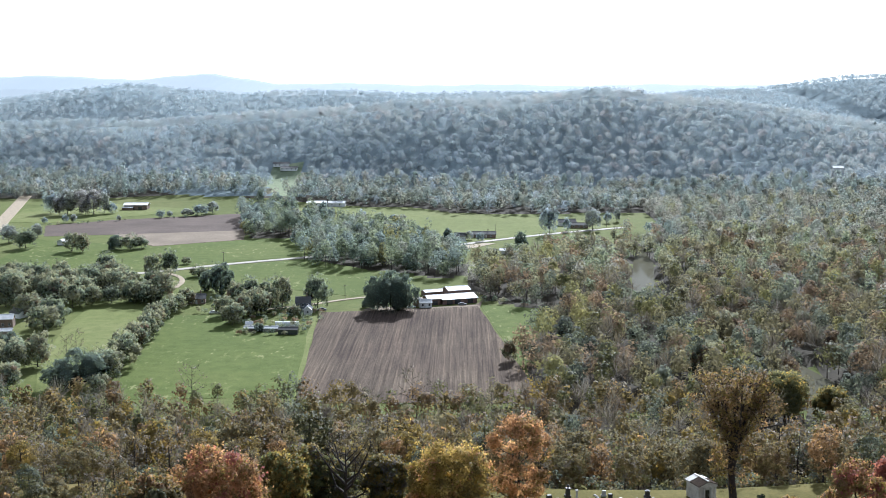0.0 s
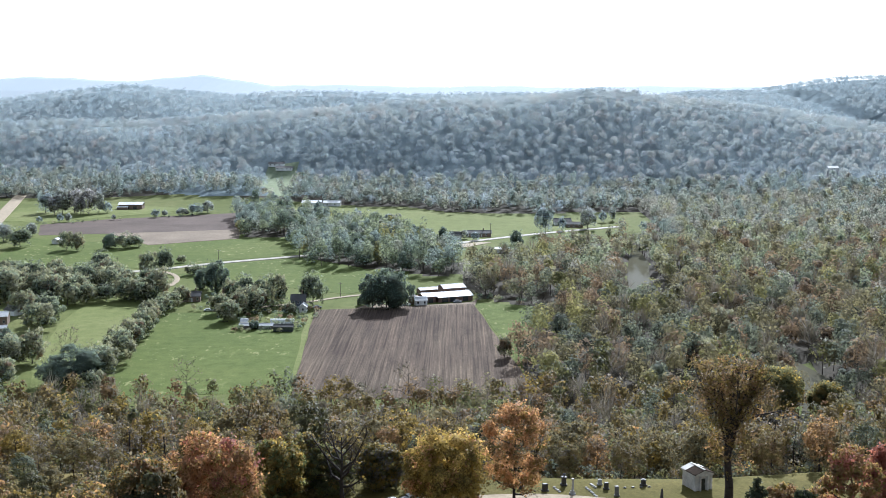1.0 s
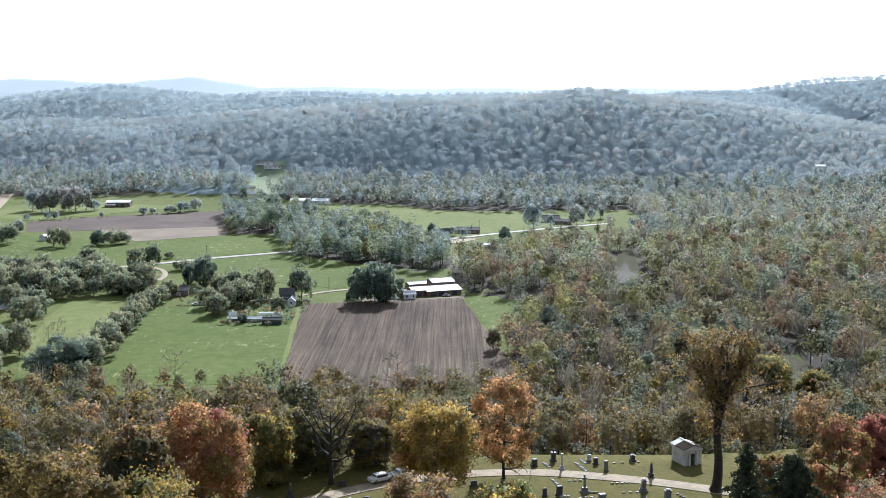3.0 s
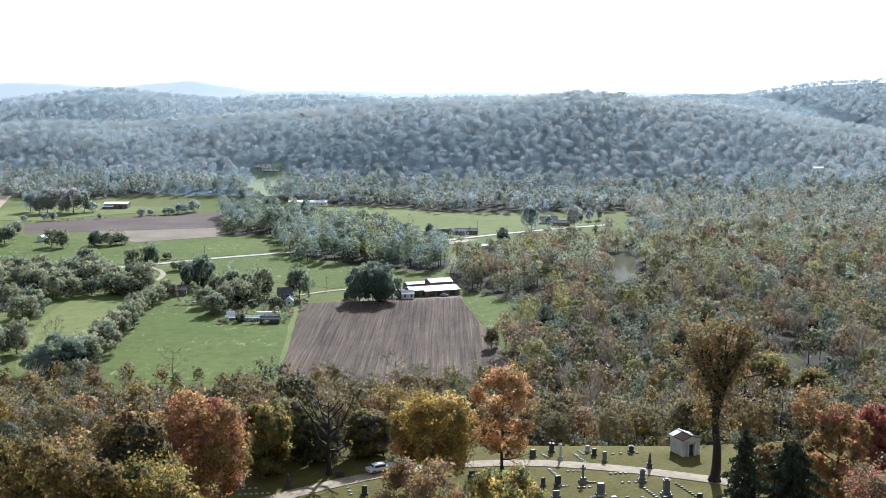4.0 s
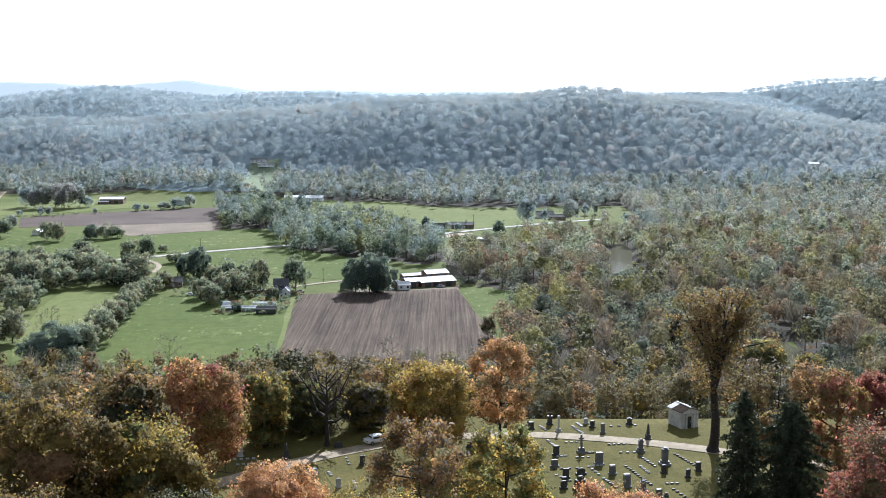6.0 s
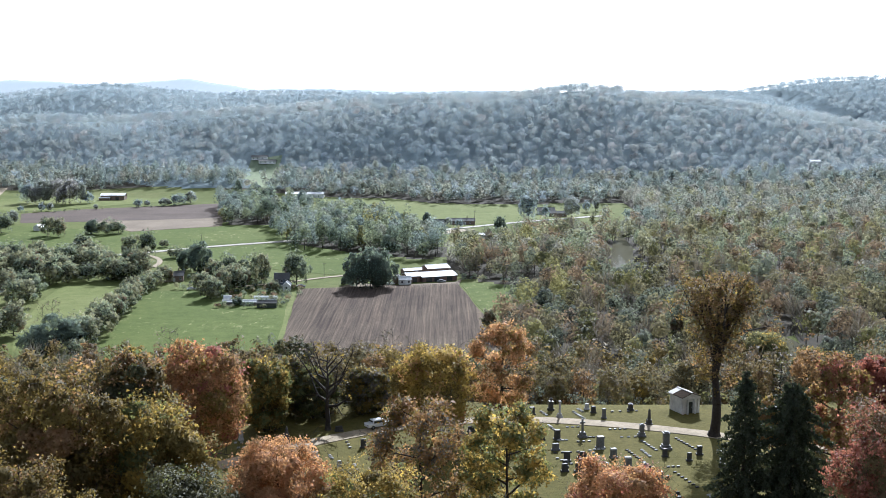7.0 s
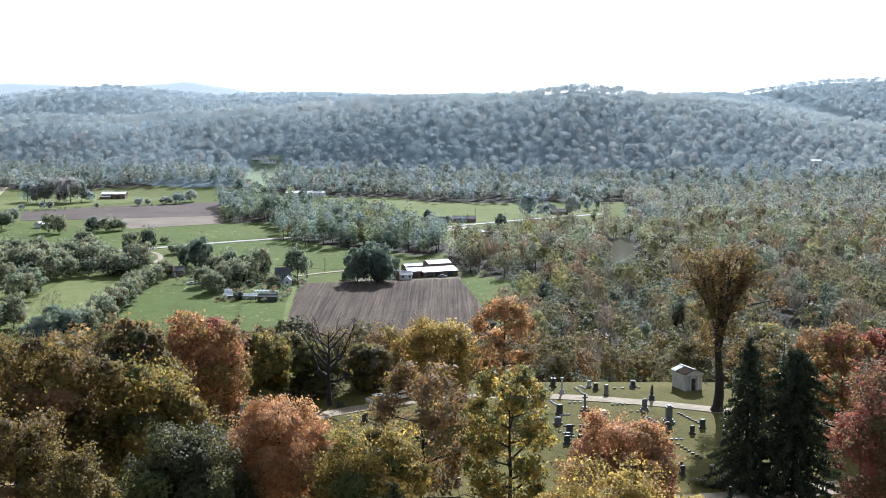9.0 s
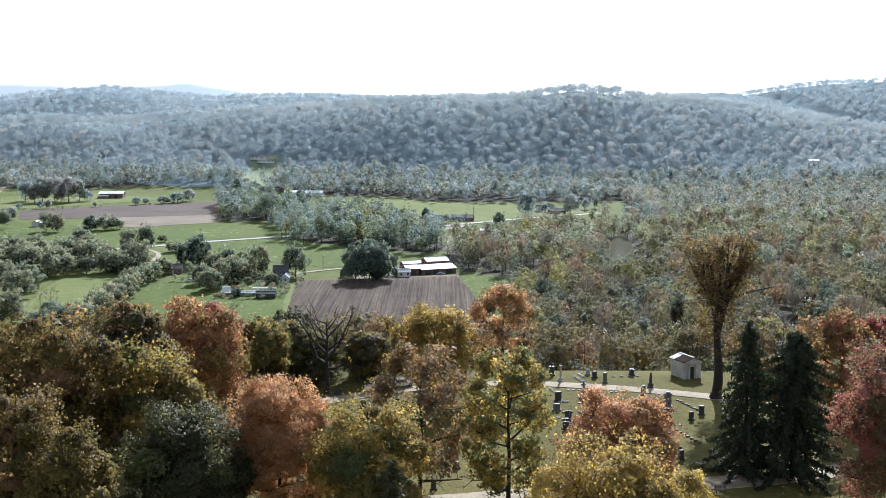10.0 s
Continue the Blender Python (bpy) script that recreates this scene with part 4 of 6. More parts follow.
stand(broadleaf("airy tree with yellow-green leaves and visible limbs", [YELLOW, GREEN, OLIVE], 20.6, 5.8, 0.1, 9, 0.2, 0.1, 27, (3, 3, 2), shell=0, stout=1.3), 7.6, 136)
stand(broadleaf("dome-shaped maple turned pinkish orange", [ORANGE, RUST, RED], 21.4, 6.2, 0.3, 39, 0.129, 0.1, 28, (4, 1.5, 1), shell=0.12), 16.7, 112)
stand(broadleaf("broad tree with golden yellow leaves", [YELLOW, OLIVE, ORANGE], 20.6, 7.8, 0.12, 54, 0.133, 0.1, 29, (4, 3, 0.6)), 14.4, 100)
stand(broadleaf("very tall tree with a bare trunk and thin brown crown", [UMBER, OAK, RUST, OLIVE], 27.0, 7.6, 0.38, 5.2, 0.19, 0.09, 30, (4, 3, 1.5, 2), shell=0, form=vase_of), 43.9, 190.5)
stand(conifer("tall dark spruce with drooping boughs", SPRUCE, 20.6, 6.2, 31, 0.5, 26, 0.24, 0.5, 0.0, 0.62), 38.7, 151)
stand(conifer("tall dark spruce beside another spruce", SPRUCE, 19.4, 7.8, 32, 0.4, 30, 0.25, 0.42, 0.0, 0.45), 44.5, 150)
stand(broadleaf("sparse tree with rusty red leaves", [RUST, RED, OLIVE], 18.3, 4.8, 0.1, 9, 0.21, 0.12, 33, (3, 1.5, 2), shell=0, stout=1.3), 57.6, 172)
stand(broadleaf("maple turned deep red", [RED, UMBER, DUSK], 23.1, 7.8, 0.03, 36, 0.148, 0.11, 34, (4, 3, 1.5), shell=0.2), 50.2, 130)
stand(broadleaf("small maple turned bright red", [RED], 15.7, 3.6, 0.25, 18, 0.23, 0.12, 35), 66.4, 182)
stand(broadleaf("small brown tree behind the spruces", [RUST, OLIVE], 9.5, 3.2, 0.1, 14, 0.22, 0.13, 36, (2, 1)), 50.4, 180)
stand(broadleaf("small brown tree at the lawn's edge", [RUST, YELLOW], 7.5, 3.0, 0.1, 14, 0.22, 0.13, 37, (3, 1)), 57, 184)

stand(broadleaf("bushy olive tree beside the cemetery drive", [OLIVE, GREEN, YELLOW], 12.0, 4.8, 0.02, 14, 0.22, 0.12, 38, (3, 2, 1), shell=0), -29.3, 193)
stand(broadleaf("low dark green tree before the slope woods", [MOSS, GREEN, OLIVE], 8.5, 4.2, 0.0, 14, 0.22, 0.13, 39, (3, 2, 1), shell=0), -22.0, 201)
stand(broadleaf("low olive-brown tree at the slope's edge", [OLIVE, MOSS, TWIG], 8.0, 4.2, 0.0, 12, 0.22, 0.13, 40, (2, 1, 1), shell=0), -13.0, 204)

# broad trees on the river bank
stand(broadleaf("broad riverside tree with pale yellow-green leaves", [RIVER_C, YELLOW], 17.5, 8.6, 0.05, 22, 0.36, 0.12, 41, (4, 1)), 112, 414)
stand(broadleaf("riverside tree turning yellowish olive", [RIVER_C, OLIVE], 16.5, 6.8, 0.05, 20, 0.36, 0.12, 42, (2, 2)), 127, 410)

# slope trees: a few kinds, repeated
def slope_kind(label, mats, share, seed, leaves, H=15, R=4.4, bare=0.0, low=0.12):
    return broadleaf(label, mats, H, R, low, leaves * 1.6, 0.265, 0.12, seed, share, fill=1.6, limbs=12, subs=4, twigs=3, bare_tips=bare, min_twig=bare > 0, shell=0 if bare else 0.5)


KINDS = [
    slope_kind("olive-leaved tree in the slope woods", [DUSK, RIVER_A], (2, 2), 51, 8),
    slope_kind("olive and rust tree in the slope woods", [DUSK, UMBER], (2, 1), 52, 7),
    slope_kind("green tree in the slope woods", [RIVER_B, MOSS], (2, 1), 53, 9),
    slope_kind("yellowing tree in the slope woods", [YELLOW, OLIVE, DUSK], (1, 3, 2), 54, 7),
    slope_kind("rusty brown tree in the slope woods", [RUST, UMBER], (2, 1), 55, 6),
    slope_kind("half-bare grey tree in the slope woods", [TWIG, DUSK], (3, 1), 56, 3, bare=0.4),
    slope_kind("nearly bare grey tree in the slope woods", [TWIG, UMBER], (3, 1), 57, 2, bare=0.6),
    slope_kind("dark green tree in the slope woods", [DEEP, MOSS], (3, 1), 58, 9),
    slope_kind("pale olive tree in the slope woods", [DUSK, RIVER_C, TWIG], (3, 1, 1), 59, 7),
]
rng = np.random.default_rng(3)
x, y = scatter(-125, 130, 165, 266, 7.3, lambda a, b: (wooded(a, b) | inside(a, b, GROVE)) & (np.abs(a) < b * 0.4 + 6) & (np.hypot(a + 35.5, b - 172) > 9) & (np.hypot(a + 18.8, b - 194) > 8), rng)
odds = np.array([4, 3, 2.4, 1.2, 2.2, 2.4, 1.8, 0.3, 3.4])
used = set()
for px, py in zip(x, y):
    k = int(rng.choice(len(KINDS), p=odds / odds.sum()))
    small = 0.62 + 0.38 * smooth(214, 240, py)
    m = pose(px, py, float(height(px, py)) - 0.1, 0, 0, rng.uniform(0, 360)) @ Matrix.Scale(float(small * rng.uniform(0.72, 1.15)), 4)
    if k in used:
        t = copy_thing(KINDS[k], m)
        t.matrix_world = m
    else:
        used.add(k)
        t = KINDS[k]
        t.matrix_world = m
    tagged(t, group="trees in the slope woods")

# valley trees
def valley_kind(label, mats, share, seed, leaves=9, size=0.9, bare=0.0, low=-0.04):
    return broadleaf(label, mats, 10, 5, low, leaves, size * 0.66, 0.15, seed, share, fill=1.55, limbs=14, subs=4, twigs=2, bare_tips=bare, min_twig=bare > 0, shell=0 if bare else 0.5, lobes=24, lobe_size=1.3)


VALLEY = {
    "green": [valley_kind("rounded green tree standing in the valley", [VALE_A, RIVER_B], (2, 1), 61), valley_kind("full green tree beside the fields", [VALE_A, VALE_B], (3, 1), 62)],
    "olive": [valley_kind("olive-green tree beside the valley fields", [VALE_B, VALE_A], (2, 1), 63), valley_kind("greyish olive tree in a hedgerow", [VALE_B, RIVER_D, VALE_A], (2, 0.5, 1), 64, 8)],
    "dark": [valley_kind("dense dark green tree in the valley", [VALE_D], (1,), 65, 13, 0.9, 0.0, -0.12)],
    "rust": [valley_kind("tree with brownish leaves by the far pasture", [RIVER_D, VALE_B], (1, 2), 66)],
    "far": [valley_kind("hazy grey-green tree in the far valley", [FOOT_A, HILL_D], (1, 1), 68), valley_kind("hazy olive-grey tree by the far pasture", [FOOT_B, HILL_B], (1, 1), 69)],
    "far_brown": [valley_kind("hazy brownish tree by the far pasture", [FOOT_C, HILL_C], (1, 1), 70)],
    "bare": [valley_kind("nearly bare grey tree at the field's edge", [TWIG, RIVER_A], (3, 1), 67, 1.5, 0.4, 0.55, 0.06)],
}
seen = set()


def plant(kind, rows):
    for i, (px, py, h, r) in enumerate(rows):
        # beyond 850 m trees switch to copies with haze in the leaf colour
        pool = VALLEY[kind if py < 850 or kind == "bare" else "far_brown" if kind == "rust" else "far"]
        base = pool[i % len(pool)]
        m = pose(px, py, float(height(px, py)) - 0.1, 0, 0, (i * 77) % 360) @ Matrix.Diagonal((r / 4.6, r / 4.6, h / 9.0, 1))
        t = base
        if base.name in seen:
            t = copy_thing(base, Matrix())
        seen.add(base.name)
        t.matrix_world = m
        tagged(t, group="trees of the valley")


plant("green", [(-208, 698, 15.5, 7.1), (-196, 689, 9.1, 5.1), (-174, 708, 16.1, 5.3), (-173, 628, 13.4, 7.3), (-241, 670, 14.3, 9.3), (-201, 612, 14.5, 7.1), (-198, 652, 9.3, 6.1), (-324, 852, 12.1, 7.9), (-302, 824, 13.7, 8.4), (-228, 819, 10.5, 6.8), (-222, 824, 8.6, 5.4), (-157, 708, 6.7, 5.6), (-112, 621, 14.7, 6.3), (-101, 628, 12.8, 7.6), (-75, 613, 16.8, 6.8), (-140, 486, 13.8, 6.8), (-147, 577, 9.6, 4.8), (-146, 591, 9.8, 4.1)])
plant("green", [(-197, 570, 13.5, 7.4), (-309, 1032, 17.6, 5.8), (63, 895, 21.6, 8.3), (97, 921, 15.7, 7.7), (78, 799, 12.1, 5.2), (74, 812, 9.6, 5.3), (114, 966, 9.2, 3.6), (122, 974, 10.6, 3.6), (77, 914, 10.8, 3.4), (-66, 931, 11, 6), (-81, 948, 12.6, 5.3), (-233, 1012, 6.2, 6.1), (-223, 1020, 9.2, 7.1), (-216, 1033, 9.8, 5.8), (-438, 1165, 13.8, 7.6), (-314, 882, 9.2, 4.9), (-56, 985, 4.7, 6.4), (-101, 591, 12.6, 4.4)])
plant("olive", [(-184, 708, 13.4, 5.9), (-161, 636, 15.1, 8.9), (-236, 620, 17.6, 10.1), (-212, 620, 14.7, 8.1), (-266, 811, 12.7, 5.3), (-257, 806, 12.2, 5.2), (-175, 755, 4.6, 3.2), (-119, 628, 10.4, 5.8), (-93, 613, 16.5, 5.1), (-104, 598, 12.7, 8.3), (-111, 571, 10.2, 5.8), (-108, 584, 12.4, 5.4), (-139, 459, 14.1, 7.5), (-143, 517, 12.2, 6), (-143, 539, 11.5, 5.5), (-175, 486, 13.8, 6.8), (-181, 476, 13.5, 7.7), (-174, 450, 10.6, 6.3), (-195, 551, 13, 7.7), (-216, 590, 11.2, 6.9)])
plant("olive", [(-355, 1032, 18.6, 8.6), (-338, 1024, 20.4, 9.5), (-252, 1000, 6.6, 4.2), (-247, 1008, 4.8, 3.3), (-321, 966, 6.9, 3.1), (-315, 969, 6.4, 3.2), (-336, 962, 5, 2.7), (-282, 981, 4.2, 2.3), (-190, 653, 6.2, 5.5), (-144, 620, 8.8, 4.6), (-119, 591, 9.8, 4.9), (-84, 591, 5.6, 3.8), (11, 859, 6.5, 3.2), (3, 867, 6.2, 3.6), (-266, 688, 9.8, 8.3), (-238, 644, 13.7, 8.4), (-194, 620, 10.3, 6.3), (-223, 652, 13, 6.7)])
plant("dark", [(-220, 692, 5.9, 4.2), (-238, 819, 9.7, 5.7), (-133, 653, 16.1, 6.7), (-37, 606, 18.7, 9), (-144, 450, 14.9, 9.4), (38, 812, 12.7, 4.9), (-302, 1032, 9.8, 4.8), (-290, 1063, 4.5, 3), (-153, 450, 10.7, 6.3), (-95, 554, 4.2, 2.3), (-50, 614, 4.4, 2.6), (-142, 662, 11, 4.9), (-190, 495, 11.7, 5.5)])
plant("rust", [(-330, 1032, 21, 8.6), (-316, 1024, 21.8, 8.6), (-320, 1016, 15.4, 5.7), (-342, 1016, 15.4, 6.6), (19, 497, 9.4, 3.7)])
r_fill = np.random.default_rng(21)
BELT = [(-262, 700), (-200, 690), (-166, 655), (-150, 640), (-152, 616), (-196, 624), (-240, 604)]
x, y = scatter(-262, -150, 600, 705, 15, lambda a, b: inside(a, b, BELT), r_fill)
plant("olive", [(a, b, r_fill.uniform(9, 15), r_fill.uniform(5, 8)) for a, b in zip(x[::2], y[::2])])
plant("green", [(a, b, r_fill.uniform(9, 15), r_fill.uniform(5, 8)) for a, b in zip(x[1::2], y[1::2])])
HEDGE = [(-137, 441), (-141, 470), (-142, 500), (-143, 528), (-145, 553), (-147, 566), (-146, 604)]
plant("olive", [(a, b, r_fill.uniform(8, 12), r_fill.uniform(4.5, 6.5)) for a, b in HEDGE])
plant("dark", [(-44, 607, 16.5, 6.5), (-31, 607, 17.5, 6.5)])
plant("rust", [(116, 536, 17, 9), (96, 470, 15, 7)])
plant("bare", [(-158, 472, 15.6, 4.8), (-162, 496, 12.9, 4.6), (-99, 432, 13.5, 6.5), (-18, 424, 14.7, 6.2), (-10, 420, 11.4, 4.9)])

# ---- farms and houses ----
METAL = plain("white painted metal roof", (0.6, 0.605, 0.61), (0.76, 0.76, 0.76), 0.6, 0.6, 0.0, 0.1, 0.02, 0.25, 0.15)
BARNRED = plain("faded barn boards", (0.11, 0.068, 0.055), (0.19, 0.122, 0.098), 2.0, 0.85, 0, 0.3, 0.03)
SIDING = plain("white clapboard", (0.55, 0.55, 0.53), (0.72, 0.72, 0.7), 1.5, 0.7)
BLUEGREY = plain("dark blue-grey boards", (0.06, 0.075, 0.1), (0.11, 0.13, 0.17), 1.5, 0.75)
BROWN = plain("brown brick wall", (0.14, 0.1, 0.075), (0.24, 0.17, 0.13), 3.0, 0.85)
SHINGLE = plain("dark grey shingles", (0.06, 0.06, 0.062), (0.13, 0.125, 0.12), 1.6, 0.9, 0, 0.4, 0.04)
GLASS = plain("dark window glass", (0.03, 0.035, 0.04), (0.05, 0.055, 0.06), 0.5, 0.08, 0, 0.0, 0.01, 0.6)
TRIM = plain("white painted trim", (0.62, 0.62, 0.6), (0.76, 0.76, 0.74), 3.0, 0.6)
PLASTIC = plain("milky greenhouse film", (0.55, 0.57, 0.56), (0.72, 0.73, 0.72), 0.7, 0.4)
TIMBER = plain("weathered pole wood", (0.1, 0.085, 0.07), (0.2, 0.17, 0.14), 3.0, 0.9)
RUBBER = plain("black rubber", (0.015, 0.015, 0.015), (0.03, 0.03, 0.03), 6.0, 0.8)
CARPAINT = plain("white car paint", (0.68, 0.68, 0.68), (0.78, 0.78, 0.78), 0.4, 0.25, 0, 0.0, 0.01, 0.6)
GREYPAINT = plain("grey car paint", (0.2, 0.21, 0.22), (0.28, 0.29, 0.3), 0.4, 0.25, 0, 0.0, 0.01, 0.6)
SILVER = plain("dull wheel metal", (0.35, 0.35, 0.36), (0.5, 0.5, 0.5), 3.0, 0.4, 0.8)


def gable_walls(w, d, h, rise):
    """Four walls with gables at both ends of a ridge that runs along x."""
    bm = bmesh.new()
    x, y = w / 2, d / 2
    v = [bm.verts.new(c) for c in ((-x, -y, -0.4), (x, -y, -0.4), (x, y, -0.4), (-x, y, -0.4), (-x, -y, h), (x, -y, h), (x, y, h), (-x, y, h), (-x, 0, h + rise), (x, 0, h + rise))]
    for f in ((0, 1, 5, 4), (2, 3, 7, 6), (1, 2, 6, 9, 5), (3, 0, 4, 8, 7), (0, 3, 2, 1), (4, 5, 9, 8), (6, 7, 8, 9)):
        bm.faces.new([v[i] for i in f])
    bmesh.ops.recalc_face_normals(bm, faces=bm.faces)
    return bm


def roof_slope(w, d, h, rise, over, side, thick=0.14):
    """One roof slab from ridge to eave."""
    bm = bmesh.new()
    run = d / 2 + over
    drop = rise * run / (d / 2)
    x = w / 2 + over
    pts = [(-x, 0, h + rise), (x, 0, h + rise), (x, side * run, h + rise - drop), (-x, side * run, h + rise - drop)]
    lo = [bm.verts.new((a, b, c + 0.02)) for a, b, c in pts]
    hi = [bm.verts.new((a, b, c + 0.02 + thick)) for a, b, c in pts]
    bm.faces.new(lo)
    bm.faces.new(hi)
    for i in range(4):
        bm.faces.new((lo[i], lo[(i + 1) % 4], hi[(i + 1) % 4], hi[i]))
    bmesh.ops.recalc_face_normals(bm, faces=bm.faces)
    return bm


def window_on(parent, x, y, z, w=0.9, h=1.2, turn=0.0):
    fr = part("window", box(w + 0.2, 0.12, h + 0.2, (0, 0, 0)), TRIM, parent)
    fr.matrix_local = pose(x, y, z, 0, 0, turn)
    part("pane", box(w, 0.06, h, (0, -0.05, 0.1)), GLASS, fr)
    part("sill", box(w + 0.36, 0.2, 0.08, (0, -0.08, -0.08)), TRIM, fr)


def building(name, label, category, at, turn, w, d, h, rise, wall, roof, over=0.4, windows=(), doors=(), chimney=None, gable_windows=()):
    root = tagged(new(name), label, category)
    root.matrix_world = pose(at[0], at[1], float(height(*at)), 0, 0, turn)
    part("wall", gable_walls(w, d, h, rise), wall, root)
    for side in (-1, 1):
        part("roof", roof_slope(w, d, h, rise, over, side), roof, root)
    part("ridge_cap", box(w + 2 * over, 0.3, 0.1, (0, 0, h + rise + 0.13)), roof, root)
    for x, z in windows:
        window_on(root, x, -d / 2, z)
    for side, z in gable_windows:
        window_on(root, side * w / 2, 0, z, 0.9, 1.1, 90 * side)
    for x, dw, dh in doors:
        part("door", box(dw, 0.12, dh, (x, -d / 2 - 0.03, 0), bevel=0.02), GLASS if dw > 2 else TRIM, root)
    if chimney:
        part("chimney", box(0.6, 0.6, rise + 1.2, (chimney, 0.3, h + rise * 0.4), bevel=0.03), BROWN, root)
    return root


# farmyard beside the ploughed field
building("barn", "long low barn with white metal roof and dark board walls", "barn", (-4.5, 631), 22, 19, 14, 2.7, 1.5, BARNRED, METAL, 0.5, (), ((-6, 3.2, 2.7), (-1.5, 3.2, 2.7), (5.5, 3.0, 2.7)))
building("barn", "raised barn section with white metal roof", "barn", (-4.2, 641.5), 22, 12, 9, 5.0, 1.3, BARNRED, METAL, 0.5, (), ())
building("shed", "long low shed with pale metal roof behind the barn", "shed", (-12, 652), 24, 22, 6, 2.2, 0.8, BARNRED, METAL, 0.3)
building("barn", "small barn with white roof joined to the long barn", "barn", (-17, 625), 22, 6.5, 9, 3.2, 1.3, BARNRED, METAL, 0.4, (), ((0.5, 2.4, 2.3),))
building("cottage", "small white cottage with pale roof beside the barn", "house", (-20, 615.5), 12, 6.2, 5.0, 2.7, 1.4, SIDING, METAL, 0.3, ((-1.7, 0.9), (1.8, 0.9)), ((0.1, 0.95, 2.0),))
building("shed", "dark gabled shed beside the white cottage", "shed", (-24.2, 619.5), 84, 6, 4.4, 2.9, 1.5, BROWN, SHINGLE, 0.2)
# greenhouse yard
building("house", "two-storey blue-grey house with dark gabled roof", "house", (-81, 603), 4, 7.2, 6.5, 5.2, 2.4, BLUEGREY, SHINGLE, 0.4, ((-2.3, 0.9), (2.2, 0.9), (-2.3, 3.4), (0, 3.4), (2.2, 3.4)), ((0, 1.0, 2.1),), 1.8)
building("house", "white gabled wing with porch beside the blue house", "house", (-77.8, 597), 92, 6.5, 3.6, 2.8, 1.6, SIDING, METAL, 0.3, ((-1.2, 0.9), (1.2, 0.9)), (), None, ((-1, 1.0),))
building("shed", "long white tunnel shed at the meadow's edge", "shed", (-94.5, 556.5), -1, 16, 3.2, 1.6, 0.7, TIMBER, METAL, 0.25)
building("shed", "dark open shed beside the greenhouse", "shed", (-81, 550.5), 0, 9, 4, 2.2, 0.9, GLASS, SHINGLE, 0.2)
building("shed", "small white gabled shed among shrubs", "shed", (-101.5, 564), 0, 3.4, 3.0, 1.9, 1.0, SIDING, METAL, 0.2, (), ((0, 0.9, 1.8),))


def hoop_house(at, turn, length, radius):
    root = tagged(new("greenhouse"), "milky white hoop greenhouse with curved ribs", "greenhouse")
    root.matrix_world = pose(*at, float(height(*at)), 0, 0, turn)
    bm = bmesh.new()
    n = 14
    a = [[bm.verts.new((x, radius * math.cos(math.pi * i / n), 0.4 + radius * math.sin(math.pi * i / n))) for i in range(n + 1)] for x in (-length / 2, length / 2)]
    for i in range(n):
        bm.faces.new((a[0][i], a[0][i + 1], a[1][i + 1], a[1][i]))
    bm.faces.new(a[0])
    bm.faces.new(a[1])
    bmesh.ops.recalc_face_normals(bm, faces=bm.faces)
    part("film", bm, PLASTIC, root)
    for k in range(9):
        bm = bmesh.new()
        x = -length / 2 + length * k / 8
        r = radius + 0.07
        ring = [[bm.verts.new((x + dx, rr * math.cos(math.pi * i / n), 0.4 + rr * math.sin(math.pi * i / n))) for i in range(n + 1)] for dx, rr in ((-0.08, r), (0.08, r), (0.08, r - 0.1), (-0.08, r - 0.1))]
        for j in range(4):
            for i in range(n):
                bm.faces.new((ring[j][i], ring[j][i + 1], ring[(j + 1) % 4][i + 1], ring[(j + 1) % 4][i]))
        bmesh.ops.recalc_face_normals(bm, faces=bm.faces)
        part("rib", bm, TRIM, root)
    for side in (-1, 1):
        part("sill", box(length, 0.12, 0.5, (0, side * radius, 0)), TIMBER, root)


hoop_house((-84, 567), 0, 11, 2.0)
# farther homes
building("house", "brown house with dark roof and pale porch roof", "house", (-140, 626), 8, 9, 7, 3.0, 1.8, BROWN, SHINGLE, 0.5, ((-3, 0.9), (3, 0.9)), ((0, 1.0, 2.0),), 2)
building("house", "dark house with white metal roof among trees", "house", (-218, 566), 10, 7, 7, 4.2, 1.6, BROWN, METAL, 0.4, ((-1, 0.9), (2, 0.9)))
building("shed", "low shed with white roof beside a dark house", "shed", (-210, 545), 10, 5, 4, 2.6, 0.9, BROWN, METAL, 0.3)
building("house", "grey house with weathered hipped roof on the lawn", "house", (-220, 588), -30, 7, 5.5, 2.6, 1.7, SIDING, SHINGLE, 0.4, ((0, 0.9),))
building("barn", "far barn with bright white roof and dark walls", "barn", (-290, 1066), 3, 20, 12, 4.2, 1.4, BROWN, METAL, 0.8, (), ((-3, 3, 2.6), (4, 3, 2.6)))
building("shed", "low lean-to with pale roof beside the far barn", "shed", (-296, 1058), 3, 9, 4, 2.2, 0.6, BROWN, METAL, 0.4)
building("barn", "long far barn with bright white roof", "barn", (-133, 1088), 1, 17, 12, 3.2, 1.3, SIDING, METAL, 0.5, ((-4, 0.9), (0, 0.9), (4, 0.9)))
building("barn", "second long far barn with bright white roof", "barn", (-115, 1090), -2, 15, 12, 3.0, 1.3, SIDING, METAL, 0.5, ((-4, 0.9), (3, 0.9)))
building("shed", "small white gabled shed beside trees", "shed", (-281, 842), 70, 8, 6, 2.6, 1.6, SIDING, METAL, 0.3)
building("house", "low brown ranch house beside the road", "house", (14, 882), 2, 17, 8, 2.7, 1.6, BROWN, SHINGLE, 0.5, ((-6, 0.9), (-2, 0.9), (5, 0.9)), ((1.5, 1.0, 2.0),), 3)
